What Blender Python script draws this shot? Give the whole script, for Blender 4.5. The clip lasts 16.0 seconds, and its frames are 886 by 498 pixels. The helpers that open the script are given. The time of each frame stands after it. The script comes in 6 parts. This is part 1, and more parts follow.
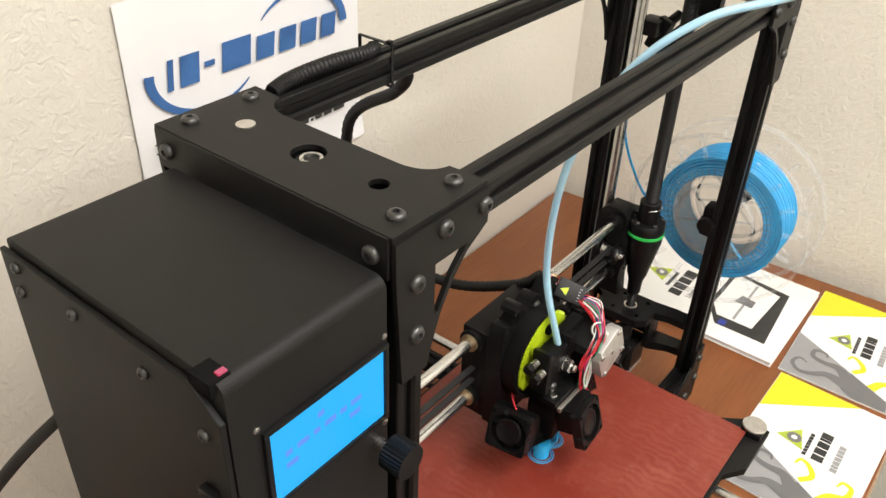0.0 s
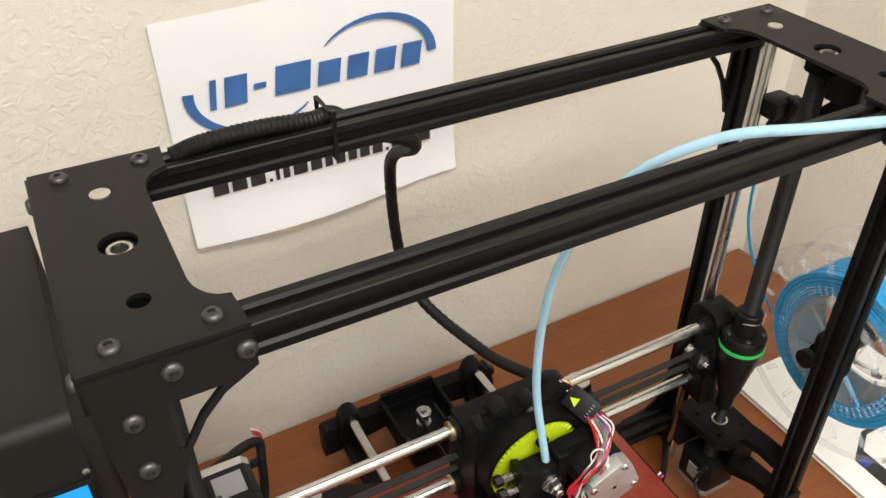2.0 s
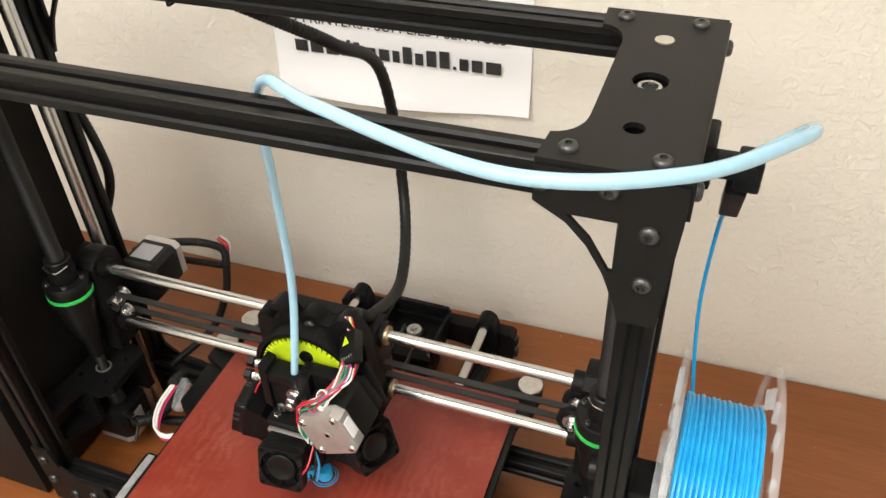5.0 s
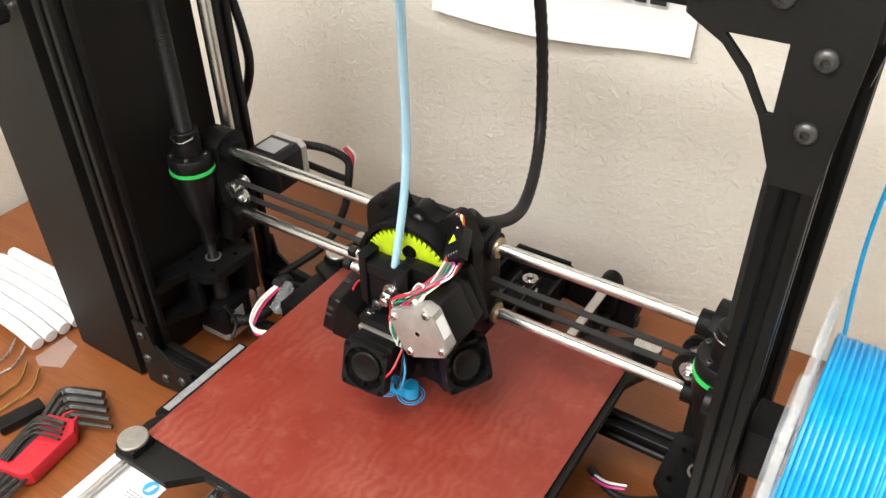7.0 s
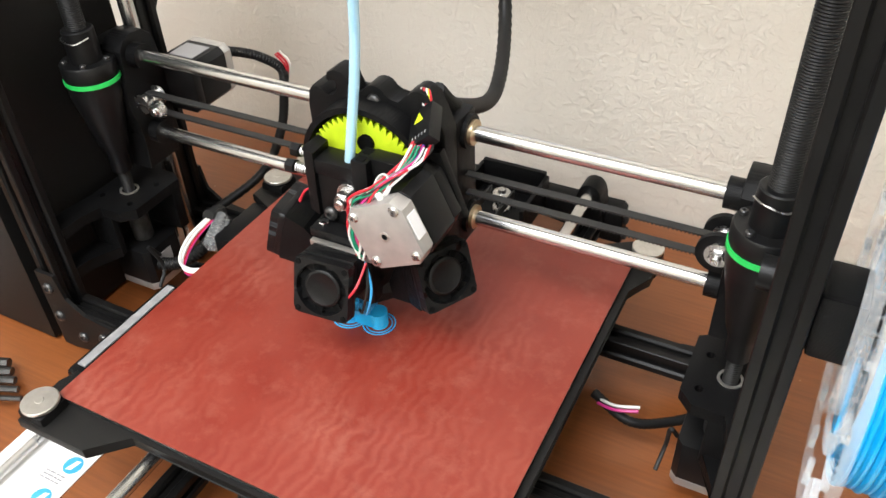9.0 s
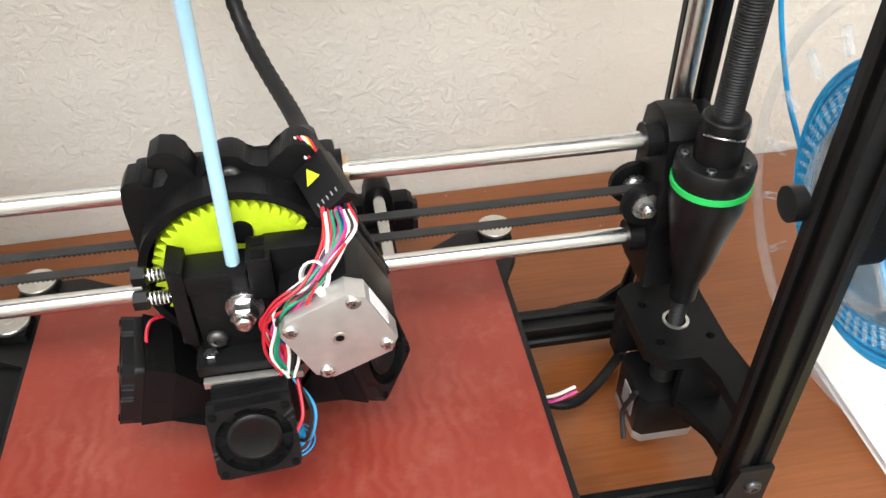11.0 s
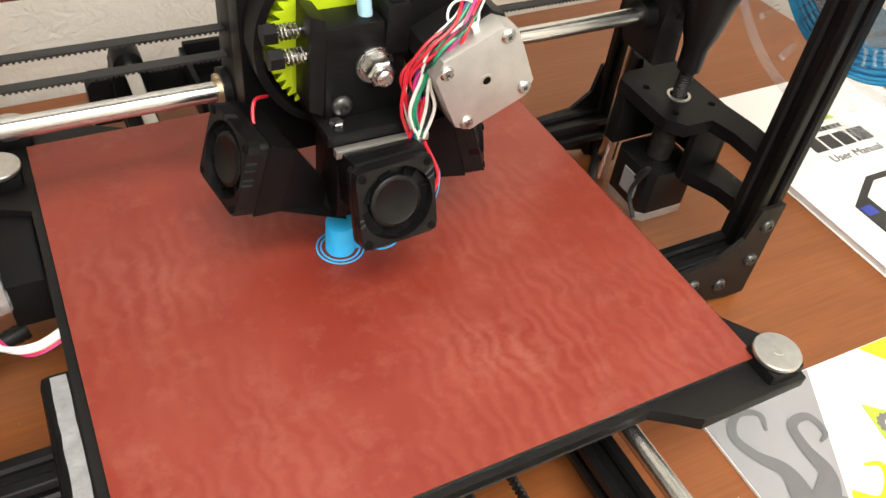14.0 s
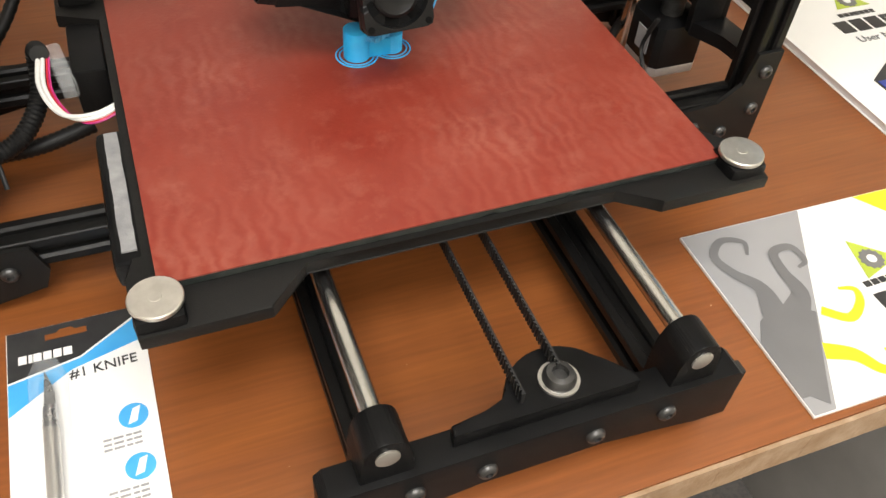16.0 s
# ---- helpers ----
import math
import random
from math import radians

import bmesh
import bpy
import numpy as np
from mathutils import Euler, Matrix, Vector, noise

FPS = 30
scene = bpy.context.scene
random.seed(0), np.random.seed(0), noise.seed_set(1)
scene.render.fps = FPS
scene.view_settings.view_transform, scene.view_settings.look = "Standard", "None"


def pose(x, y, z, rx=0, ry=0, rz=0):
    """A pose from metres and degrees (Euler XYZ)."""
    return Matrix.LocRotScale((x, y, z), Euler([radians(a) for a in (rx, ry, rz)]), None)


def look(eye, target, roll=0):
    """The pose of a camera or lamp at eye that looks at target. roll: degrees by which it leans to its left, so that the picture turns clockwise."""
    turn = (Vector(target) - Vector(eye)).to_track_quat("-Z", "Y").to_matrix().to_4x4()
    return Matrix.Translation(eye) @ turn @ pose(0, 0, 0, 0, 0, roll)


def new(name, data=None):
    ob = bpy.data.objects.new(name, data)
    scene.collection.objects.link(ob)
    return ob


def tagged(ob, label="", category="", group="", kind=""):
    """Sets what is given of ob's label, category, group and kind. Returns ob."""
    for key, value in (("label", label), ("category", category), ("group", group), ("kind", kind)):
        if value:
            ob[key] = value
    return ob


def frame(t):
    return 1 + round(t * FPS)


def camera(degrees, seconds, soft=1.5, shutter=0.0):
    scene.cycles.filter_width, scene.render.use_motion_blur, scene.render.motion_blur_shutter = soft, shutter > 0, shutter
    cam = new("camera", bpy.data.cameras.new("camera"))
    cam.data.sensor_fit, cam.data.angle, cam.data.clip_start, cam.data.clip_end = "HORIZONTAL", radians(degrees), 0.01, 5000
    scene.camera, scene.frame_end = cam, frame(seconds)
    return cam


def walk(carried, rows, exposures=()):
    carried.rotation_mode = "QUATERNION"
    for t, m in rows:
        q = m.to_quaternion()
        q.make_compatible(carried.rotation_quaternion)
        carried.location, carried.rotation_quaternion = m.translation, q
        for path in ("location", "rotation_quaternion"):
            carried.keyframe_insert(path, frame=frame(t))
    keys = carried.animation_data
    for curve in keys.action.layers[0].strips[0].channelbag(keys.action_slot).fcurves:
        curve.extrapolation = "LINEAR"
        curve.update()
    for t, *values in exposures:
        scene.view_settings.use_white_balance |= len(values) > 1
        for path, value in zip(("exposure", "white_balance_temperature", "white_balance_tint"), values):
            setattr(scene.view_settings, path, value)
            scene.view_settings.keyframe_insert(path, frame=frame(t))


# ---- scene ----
cam = camera(56.84, 16.0)
PATH = [
    (0, (-0.5120, -0.2905, 0.7318), (0.8105, 0.7101, -0.3861), 2.33),
    (0.5, (-0.4616, -0.3190, 0.7480), (0.6731, 0.8488, -0.4134), 0.28),
    (1, (-0.3942, -0.3518, 0.7570), (0.6069, 0.9223, -0.4153), -0.77),
    (1.5, (-0.3296, -0.3759, 0.7642), (0.5455, 0.9786, -0.4188), -0.81),
    (2, (-0.2606, -0.3641, 0.7682), (0.4932, 1.0532, -0.4247), -0.28),
    (2.5, (-0.1705, -0.3473, 0.7760), (0.4815, 1.0875, -0.4555), 1.44),
    (3, (-0.0878, -0.3399, 0.7796), (0.4461, 1.1043, -0.4968), 1.46),
    (3.5, (0.0284, -0.3608, 0.7851), (0.3136, 1.1011, -0.5496), -0.54),
    (4, (0.1485, -0.3898, 0.7893), (0.0000, 1.1169, -0.5175), -1.72),
    (4.5, (0.2229, -0.3993, 0.7657), (-0.1736, 1.0859, -0.5137), -1.67),
    (5, (0.2864, -0.4038, 0.7418), (-0.2836, 1.0299, -0.5308), -2.66),
    (5.2, (0.3018, -0.4057, 0.7278), (-0.3990, 0.9824, -0.5300), -2.79),
    (7.3, (0.3046, -0.4173, 0.6164), (-0.5808, 0.9132, -0.5860), -1.06),
    (7.5, (0.3018, -0.4164, 0.6070), (-0.5723, 0.9031, -0.6156), -0.94),
    (8, (0.2926, -0.3968, 0.5902), (-0.5474, 0.8664, -0.7132), -1.10),
    (8.2, (0.3081, -0.3909, 0.5654), (-0.5817, 0.8676, -0.7091), -2.25),
    (10.3, (0.0898, -0.3398, 0.5063), (-0.0115, 1.1762, -0.7942), -1.01),
    (10.5, (0.0704, -0.3216, 0.5072), (0.0725, 1.1591, -0.8373), -0.16),
    (11, (0.0558, -0.3174, 0.4952), (0.2941, 1.1712, -0.8190), -0.75),
    (11.5, (0.0178, -0.3166, 0.4939), (0.4977, 1.1139, -0.8188), -0.35),
    (12, (-0.0151, -0.3140, 0.4784), (0.7280, 1.0100, -0.8234), 0.47),
    (12.5, (-0.0412, -0.3142, 0.4573), (0.7128, 0.9743, -0.8736), 1.63),
    (13, (-0.0698, -0.3188, 0.4440), (0.6997, 0.9404, -0.9060), 3.04),
    (13.5, (-0.0999, -0.3178, 0.4322), (0.6945, 0.9060, -0.9357), 5.28),
    (14, (-0.1239, -0.3261, 0.4262), (0.6422, 0.8880, -0.9663), 7.82),
    (14.5, (-0.1455, -0.3542, 0.4228), (0.5957, 0.8837, -0.9622), 7.49),
    (15, (-0.1190, -0.4018, 0.4257), (0.4838, 0.8796, -0.9866), 4.35),
    (15.5, (-0.1252, -0.4268, 0.4178), (0.4588, 0.8420, -1.0138), 4.44),
    (16, (-0.1220, -0.4434, 0.4022), (0.4416, 0.8028, -1.0570), 4.83),
]
walk(cam, [(t, look(eye, target, roll)) for t, eye, target, roll in PATH],
     exposures=[(0, -0.05, 6500, 10), (2.5, -0.2, 6500, 10), (4.0, -0.17, 6500, 10), (5.0, 0.06, 6500, 10), (7.5, 0.35, 6200, 10), (8.2, 0.45, 6150, 10), (10.3, 0.44, 5950, 10), (11.0, 0.45, 5950, 10), (11.6, 0.48, 6050, 10), (12.5, 0.15, 6250, 10), (13.5, 0.3, 6500, 10), (14.5, 0.45, 6500, 10), (15.1, 0.56, 6500, 10), (15.6, 0.66, 6500, 10), (16.0, 0.15, 6500, 10)])

# ---- light ----
world = bpy.data.worlds.new("room_air")
scene.world = world
world.use_nodes = True
world.node_tree.nodes["Background"].inputs[0].default_value = (0.9, 0.95, 1.0, 1)
world.node_tree.nodes["Background"].inputs[1].default_value = 0.02


def area_lamp(name, place, size_x, size_y, watts, colour):
    data = bpy.data.lights.new(name, "AREA")
    data.shape, data.size, data.size_y = "RECTANGLE", size_x, size_y
    data.energy, data.color = watts, colour
    ob = new(name, data)
    ob.matrix_world = pose(*place)
    return ob


area_lamp("ceiling_lamp_near", (-0.15, -0.80, 1.70), 1.15, 0.55, 26, (1.0, 0.975, 0.94))
area_lamp("ceiling_lamp_far", (-0.15, -1.75, 1.70), 1.15, 0.55, 26, (1.0, 0.975, 0.94))


# ---- materials ----
def material(name, colour, rough=0.5, metal=0.0, second=None, scale=40.0, mix=0.5, bump=0.0, bump_scale=200.0,
             rough_var=0.0, stretch=(1, 1, 1), detail=4.0, coat=0.0, spec=0.5):
    """A surface whose colour wanders to a second colour, with fine relief and uneven gloss."""
    m = bpy.data.materials.new(name)
    m.use_nodes = True
    nodes, links = m.node_tree.nodes, m.node_tree.links
    b = nodes["Principled BSDF"]
    b.inputs["Base Color"].default_value = (*colour, 1)
    b.inputs["Roughness"].default_value = rough
    b.inputs["Metallic"].default_value = metal
    b.inputs["Coat Weight"].default_value = coat
    b.inputs["Specular IOR Level"].default_value = spec
    coord = nodes.new("ShaderNodeTexCoord")
    mapping = nodes.new("ShaderNodeMapping")
    mapping.inputs["Scale"].default_value = stretch
    links.new(coord.outputs["Object"], mapping.inputs["Vector"])
    big = nodes.new("ShaderNodeTexNoise")
    big.inputs["Scale"].default_value, big.inputs["Detail"].default_value = scale, detail
    links.new(mapping.outputs[0], big.inputs["Vector"])
    if second:
        ramp = nodes.new("ShaderNodeValToRGB")
        ramp.color_ramp.elements[0].position, ramp.color_ramp.elements[1].position = 0.5 - mix * 0.4, 0.5 + mix * 0.4
        ramp.color_ramp.elements[0].color, ramp.color_ramp.elements[1].color = (*colour, 1), (*second, 1)
        links.new(big.outputs[0], ramp.inputs[0])
        links.new(ramp.outputs[0], b.inputs["Base Color"])
    if rough_var:
        r = nodes.new("ShaderNodeMapRange")
        r.inputs[3].default_value, r.inputs[4].default_value = rough - rough_var, rough + rough_var
        links.new(big.outputs[0], r.inputs[0])
        links.new(r.outputs[0], b.inputs["Roughness"])
    if bump:
        fine = nodes.new("ShaderNodeTexNoise")
        fine.inputs["Scale"].default_value, fine.inputs["Detail"].default_value = bump_scale, 5
        links.new(mapping.outputs[0], fine.inputs["Vector"])
        bp = nodes.new("ShaderNodeBump")
        bp.inputs["Strength"].default_value, bp.inputs["Distance"].default_value = bump, 0.002
        links.new(fine.outputs[0], bp.inputs["Height"])
        links.new(bp.outputs[0], b.inputs["Normal"])
    return m


def plaster(name, colour, second):
    """Trowelled knock-down plaster: flat islands with torn edges over a finer grain."""
    m = material(name, colour, 0.85, second=second, scale=3.0, mix=0.9)
    nodes, links = m.node_tree.nodes, m.node_tree.links
    coord = nodes.new("ShaderNodeTexCoord")
    warp = nodes.new("ShaderNodeTexNoise")
    warp.inputs["Scale"].default_value, warp.inputs["Detail"].default_value = 105, 8
    warp.inputs["Distortion"].default_value = 0.9
    warp.inputs["Roughness"].default_value = 0.6
    links.new(coord.outputs["Object"], warp.inputs["Vector"])
    flat = nodes.new("ShaderNodeValToRGB")
    flat.color_ramp.elements[0].position, flat.color_ramp.elements[1].position = 0.40, 0.66
    links.new(warp.outputs[0], flat.inputs[0])
    bp = nodes.new("ShaderNodeBump")
    bp.inputs["Strength"].default_value, bp.inputs["Distance"].default_value = 0.48, 0.0017
    links.new(flat.outputs[0], bp.inputs["Height"])
    grain = nodes.new("ShaderNodeTexNoise")
    grain.inputs["Scale"].default_value, grain.inputs["Detail"].default_value = 420, 3
    links.new(coord.outputs["Object"], grain.inputs["Vector"])
    bp2 = nodes.new("ShaderNodeBump")
    bp2.inputs["Strength"].default_value, bp2.inputs["Distance"].default_value = 0.25, 0.0008
    links.new(grain.outputs[0], bp2.inputs["Height"])
    links.new(bp.outputs[0], bp2.inputs["Normal"])
    links.new(bp2.outputs[0], nodes["Principled BSDF"].inputs["Normal"])
    return m


def layered(name, colour, rough):
    """Black printed plastic: thin horizontal layers that catch the light."""
    m = material(name, colour, rough, second=tuple(c * 1.7 + 0.0015 for c in colour), scale=60, mix=0.9, rough_var=0.1, spec=0.14)
    nodes, links = m.node_tree.nodes, m.node_tree.links
    coord = nodes.new("ShaderNodeTexCoord")
    wave = nodes.new("ShaderNodeTexWave")
    wave.bands_direction = "Z"
    wave.inputs["Scale"].default_value, wave.inputs["Distortion"].default_value = 420, 0.4
    links.new(coord.outputs["Object"], wave.inputs["Vector"])
    bp = nodes.new("ShaderNodeBump")
    bp.inputs["Strength"].default_value, bp.inputs["Distance"].default_value = 0.3, 0.0003
    links.new(wave.outputs[0], bp.inputs["Height"])
    links.new(bp.outputs[0], nodes["Principled BSDF"].inputs["Normal"])
    return m


def wood(name):
    """Cherry laminate with a long grain along the desk and a few pale scuffs."""
    m = material(name, (0.27, 0.088, 0.022), 0.34, second=(0.19, 0.056, 0.014), scale=9, mix=0.9, stretch=(0.35, 4, 4), rough_var=0.08,
                 bump=0.05, bump_scale=60, detail=6)
    nodes, links = m.node_tree.nodes, m.node_tree.links
    b = nodes["Principled BSDF"]
    base = b.inputs["Base Color"].links[0].from_socket
    coord = nodes.new("ShaderNodeTexCoord")
    mp = nodes.new("ShaderNodeMapping")
    mp.inputs["Scale"].default_value = (3, 60, 60)
    links.new(coord.outputs["Object"], mp.inputs["Vector"])
    streak = nodes.new("ShaderNodeTexNoise")
    streak.inputs["Scale"].default_value, streak.inputs["Detail"].default_value = 6, 5
    links.new(mp.outputs[0], streak.inputs["Vector"])
    ramp = nodes.new("ShaderNodeValToRGB")
    ramp.color_ramp.elements[0].position, ramp.color_ramp.elements[1].position = 0.35, 0.75
    ramp.color_ramp.elements[0].color, ramp.color_ramp.elements[1].color = (0.86, 0.86, 0.86, 1), (1.1, 1.1, 1.1, 1)
    links.new(streak.outputs[0], ramp.inputs[0])
    mul = nodes.new("ShaderNodeMix")
    mul.data_type, mul.blend_type = "RGBA", "MULTIPLY"
    mul.inputs[0].default_value = 1
    links.new(base, mul.inputs[6])
    links.new(ramp.outputs[0], mul.inputs[7])
    spots = nodes.new("ShaderNodeTexNoise")
    spots.inputs["Scale"].default_value, spots.inputs["Detail"].default_value = 130, 2
    links.new(coord.outputs["Object"], spots.inputs["Vector"])
    sr = nodes.new("ShaderNodeValToRGB")
    sr.color_ramp.elements[0].position, sr.color_ramp.elements[1].position = 0.76, 0.79
    links.new(spots.outputs[0], sr.inputs[0])
    over = nodes.new("ShaderNodeMix")
    over.data_type = "RGBA"
    links.new(sr.outputs[0], over.inputs[0])
    links.new(mul.outputs[2], over.inputs[6])
    over.inputs[7].default_value = (0.55, 0.38, 0.25, 1)
    links.new(over.outputs[2], b.inputs["Base Color"])
    return m


def bed_sheet(name):
    """Worn red print sheet: pale scuffs, faint rings and swept lines of old prints."""
    m = material(name, (0.185, 0.021, 0.013), 0.36, second=(0.240, 0.043, 0.026), scale=24, mix=0.8, rough_var=0.12, bump=0.06, bump_scale=500, detail=7, spec=0.38)
    nodes, links = m.node_tree.nodes, m.node_tree.links
    b = nodes["Principled BSDF"]
    base = b.inputs["Base Color"].links[0].from_socket
    coord = nodes.new("ShaderNodeTexCoord")
    wave = nodes.new("ShaderNodeTexWave")
    wave.inputs["Scale"].default_value, wave.inputs["Distortion"].default_value = 34, 9
    wave.inputs["Detail"].default_value, wave.inputs["Detail Scale"].default_value = 3, 1.4
    links.new(coord.outputs["Object"], wave.inputs["Vector"])
    where = nodes.new("ShaderNodeTexNoise")
    where.inputs["Scale"].default_value, where.inputs["Detail"].default_value = 9, 5
    links.new(coord.outputs["Object"], where.inputs["Vector"])
    ramp = nodes.new("ShaderNodeValToRGB")
    ramp.color_ramp.elements[0].position, ramp.color_ramp.elements[1].position = 0.40, 0.70
    links.new(where.outputs[0], ramp.inputs[0])
    both = nodes.new("ShaderNodeMath")
    both.operation = "MULTIPLY"
    links.new(wave.outputs[1], both.inputs[0])
    links.new(ramp.outputs[0], both.inputs[1])
    less = nodes.new("ShaderNodeMath")
    less.operation = "MULTIPLY"
    less.inputs[1].default_value = 0.34
    links.new(both.outputs[0], less.inputs[0])
    over = nodes.new("ShaderNodeMix")
    over.data_type = "RGBA"
    links.new(less.outputs[0], over.inputs[0])
    links.new(base, over.inputs[6])
    over.inputs[7].default_value = (0.34, 0.115, 0.08, 1)
    chalk = nodes.new("ShaderNodeTexNoise")
    chalk.inputs["Scale"].default_value, chalk.inputs["Detail"].default_value = 55, 8
    chalk.inputs["Roughness"].default_value = 0.7
    links.new(coord.outputs["Object"], chalk.inputs["Vector"])
    cr = nodes.new("ShaderNodeValToRGB")
    cr.color_ramp.elements[0].position, cr.color_ramp.elements[1].position = 0.52, 0.80
    cr.color_ramp.elements[1].color = (0.38, 0.38, 0.38, 1)
    links.new(chalk.outputs[0], cr.inputs[0])
    last = nodes.new("ShaderNodeMix")
    last.data_type = "RGBA"
    links.new(cr.outputs[0], last.inputs[0])
    links.new(over.outputs[2], last.inputs[6])
    last.inputs[7].default_value = (0.36, 0.14, 0.095, 1)
    links.new(last.outputs[2], b.inputs["Base Color"])
    return m


def clear(name, colour, rough=0.05, ior=1.45):
    m = bpy.data.materials.new(name)
    m.use_nodes = True
    b = m.node_tree.nodes["Principled BSDF"]
    b.inputs["Base Color"].default_value = (*colour, 1)
    b.inputs["Roughness"].default_value, b.inputs["IOR"].default_value = rough, ior
    b.inputs["Transmission Weight"].default_value = 1.0
    return m


def thin_clear(name, haze=0.16, colour=(0.9, 0.93, 0.95), vary=0.5):
    """Thin clear plastic: mostly see-through, with gloss and a little milkiness."""
    m = bpy.data.materials.new(name)
    m.use_nodes = True
    nodes, links = m.node_tree.nodes, m.node_tree.links
    b = nodes["Principled BSDF"]
    b.inputs["Base Color"].default_value = (*colour, 1)
    b.inputs["Roughness"].default_value = 0.12
    see = nodes.new("ShaderNodeBsdfTransparent")
    noise_tex = nodes.new("ShaderNodeTexNoise")
    noise_tex.inputs["Scale"].default_value = 30
    rng = nodes.new("ShaderNodeMapRange")
    rng.inputs[3].default_value, rng.inputs[4].default_value = haze * (1 - vary), haze * (1 + vary)
    links.new(noise_tex.outputs[0], rng.inputs[0])
    mix = nodes.new("ShaderNodeMixShader")
    links.new(rng.outputs[0], mix.inputs[0])
    links.new(see.outputs[0], mix.inputs[1])
    links.new(b.outputs[0], mix.inputs[2])
    links.new(mix.outputs[0], nodes["Material Output"].inputs["Surface"])
    return m


def glow(name, colour, strength):
    m = bpy.data.materials.new(name)
    m.use_nodes = True
    b = m.node_tree.nodes["Principled BSDF"]
    b.inputs["Base Color"].default_value = (0.02, 0.05, 0.1, 1)
    b.inputs["Emission Color"].default_value = (*colour, 1)
    b.inputs["Emission Strength"].default_value = strength
    b.inputs["Roughness"].default_value = 0.15
    return m


WALL = plaster("wall_plaster", (0.765, 0.730, 0.655), (0.715, 0.675, 0.60))
CEIL = material("ceiling_paint", (0.8, 0.79, 0.76), 0.9, second=(0.74, 0.73, 0.7), scale=5, bump=0.1)
CARPET = material("carpet", (0.16, 0.15, 0.14), 0.95, second=(0.10, 0.10, 0.10), scale=160, bump=0.5, bump_scale=600)
WOOD = wood("cherry_laminate")
# Near-black colour that paints the shade in holes, slots and fan wells.
SHADE_BLACK = material("shade_black", (0.003, 0.003, 0.003), 0.9, second=(0.005, 0.005, 0.005), scale=40, spec=0.1)
EDGE = material("desk_edge_strip", (0.42, 0.30, 0.20), 0.6, second=(0.28, 0.17, 0.09), scale=70, mix=0.5, bump=0.3, bump_scale=250)
GREYSTEEL = material("grey_steel", (0.42, 0.41, 0.40), 0.4, metal=0.3, second=(0.34, 0.33, 0.32), scale=12)
STEEL_BLACK = material("black_powder_coat", (0.0060, 0.0058, 0.0055), 0.50, second=(0.0095, 0.0092, 0.0088), scale=14, mix=0.8, bump=0.18, bump_scale=1400, rough_var=0.06, spec=0.26)
ANODIZED = material("black_anodized_aluminium", (0.0050, 0.0049, 0.0048), 0.38, metal=0.0, second=(0.008, 0.0078, 0.0076), scale=25, rough_var=0.07, stretch=(0.15, 1, 1), spec=0.20)
PRINTED = layered("black_printed_plastic", (0.0036, 0.0036, 0.0038), 0.40)
PLASTIC = material("black_moulded_plastic", (0.0045, 0.0045, 0.0048), 0.38, second=(0.008, 0.008, 0.0083), scale=50, rough_var=0.08, spec=0.24)
RUBBER = material("black_rubber", (0.008, 0.008, 0.008), 0.6, second=(0.016, 0.016, 0.016), scale=90, bump=0.1)
HOSE = material("black_split_loom", (0.006, 0.0058, 0.0058), 0.50, second=(0.010, 0.0098, 0.0096), scale=40, rough_var=0.08, spec=0.28)
BOLT = material("black_oxide_bolt", (0.055, 0.054, 0.053), 0.34, metal=0.7, second=(0.10, 0.10, 0.10), scale=180, rough_var=0.1)
CHROME = material("polished_steel", (0.70, 0.70, 0.69), 0.25, metal=1.0, second=(0.60, 0.60, 0.59), scale=30, rough_var=0.06, stretch=(0.2, 1, 1))
ZINC = material("zinc_plated_steel", (0.62, 0.61, 0.60), 0.28, metal=1.0, second=(0.45, 0.45, 0.45), scale=220, rough_var=0.1)
BRUSHED = material("brushed_steel", (0.66, 0.64, 0.60), 0.38, metal=0.9, second=(0.56, 0.54, 0.50), scale=160, rough_var=0.1, bump=0.08, bump_scale=900)
MOTOR_CAP = material("cast_motor_cap", (0.60, 0.585, 0.57), 0.45, metal=0.75, second=(0.50, 0.49, 0.48), scale=90, rough_var=0.08, bump=0.08, bump_scale=900)
BRASS = material("bronze_bearing", (0.62, 0.50, 0.32), 0.35, metal=0.9, second=(0.5, 0.38, 0.24), scale=150, rough_var=0.1)
BED = bed_sheet("red_print_sheet")
GLASS_EDGE = material("glass_edge", (0.020, 0.024, 0.022), 0.18, second=(0.035, 0.04, 0.038), scale=100)
LIME = material("lime_printed_plastic", (0.56, 0.72, 0.015), 0.45, second=(0.48, 0.64, 0.012), scale=120, bump=0.15, bump_scale=700)
GREEN = material("green_seal", (0.03, 0.48, 0.08), 0.4, second=(0.04, 0.6, 0.12), scale=90)
BLUE = material("blue_filament", (0.010, 0.30, 0.66), 0.30, second=(0.016, 0.38, 0.76), scale=80, rough_var=0.06)
PRINT_BLUE = material("blue_printed_plastic", (0.02, 0.40, 0.84), 0.35, second=(0.03, 0.48, 0.90), scale=150, bump=0.1, bump_scale=900)
TUBE = thin_clear("pale_blue_tube", 0.62, (0.52, 0.79, 0.93), 0.08)
PAPER = material("white_paper", (0.86, 0.86, 0.88), 0.75, second=(0.82, 0.82, 0.84), scale=8, bump=0.03, bump_scale=500)
GLOSSPAPER = material("coated_white_card", (0.86, 0.86, 0.85), 0.32, second=(0.83, 0.83, 0.82), scale=12, rough_var=0.04)
INK_BLUE = material("blue_print_ink", (0.030, 0.105, 0.30), 0.6, second=(0.05, 0.16, 0.42), scale=40)
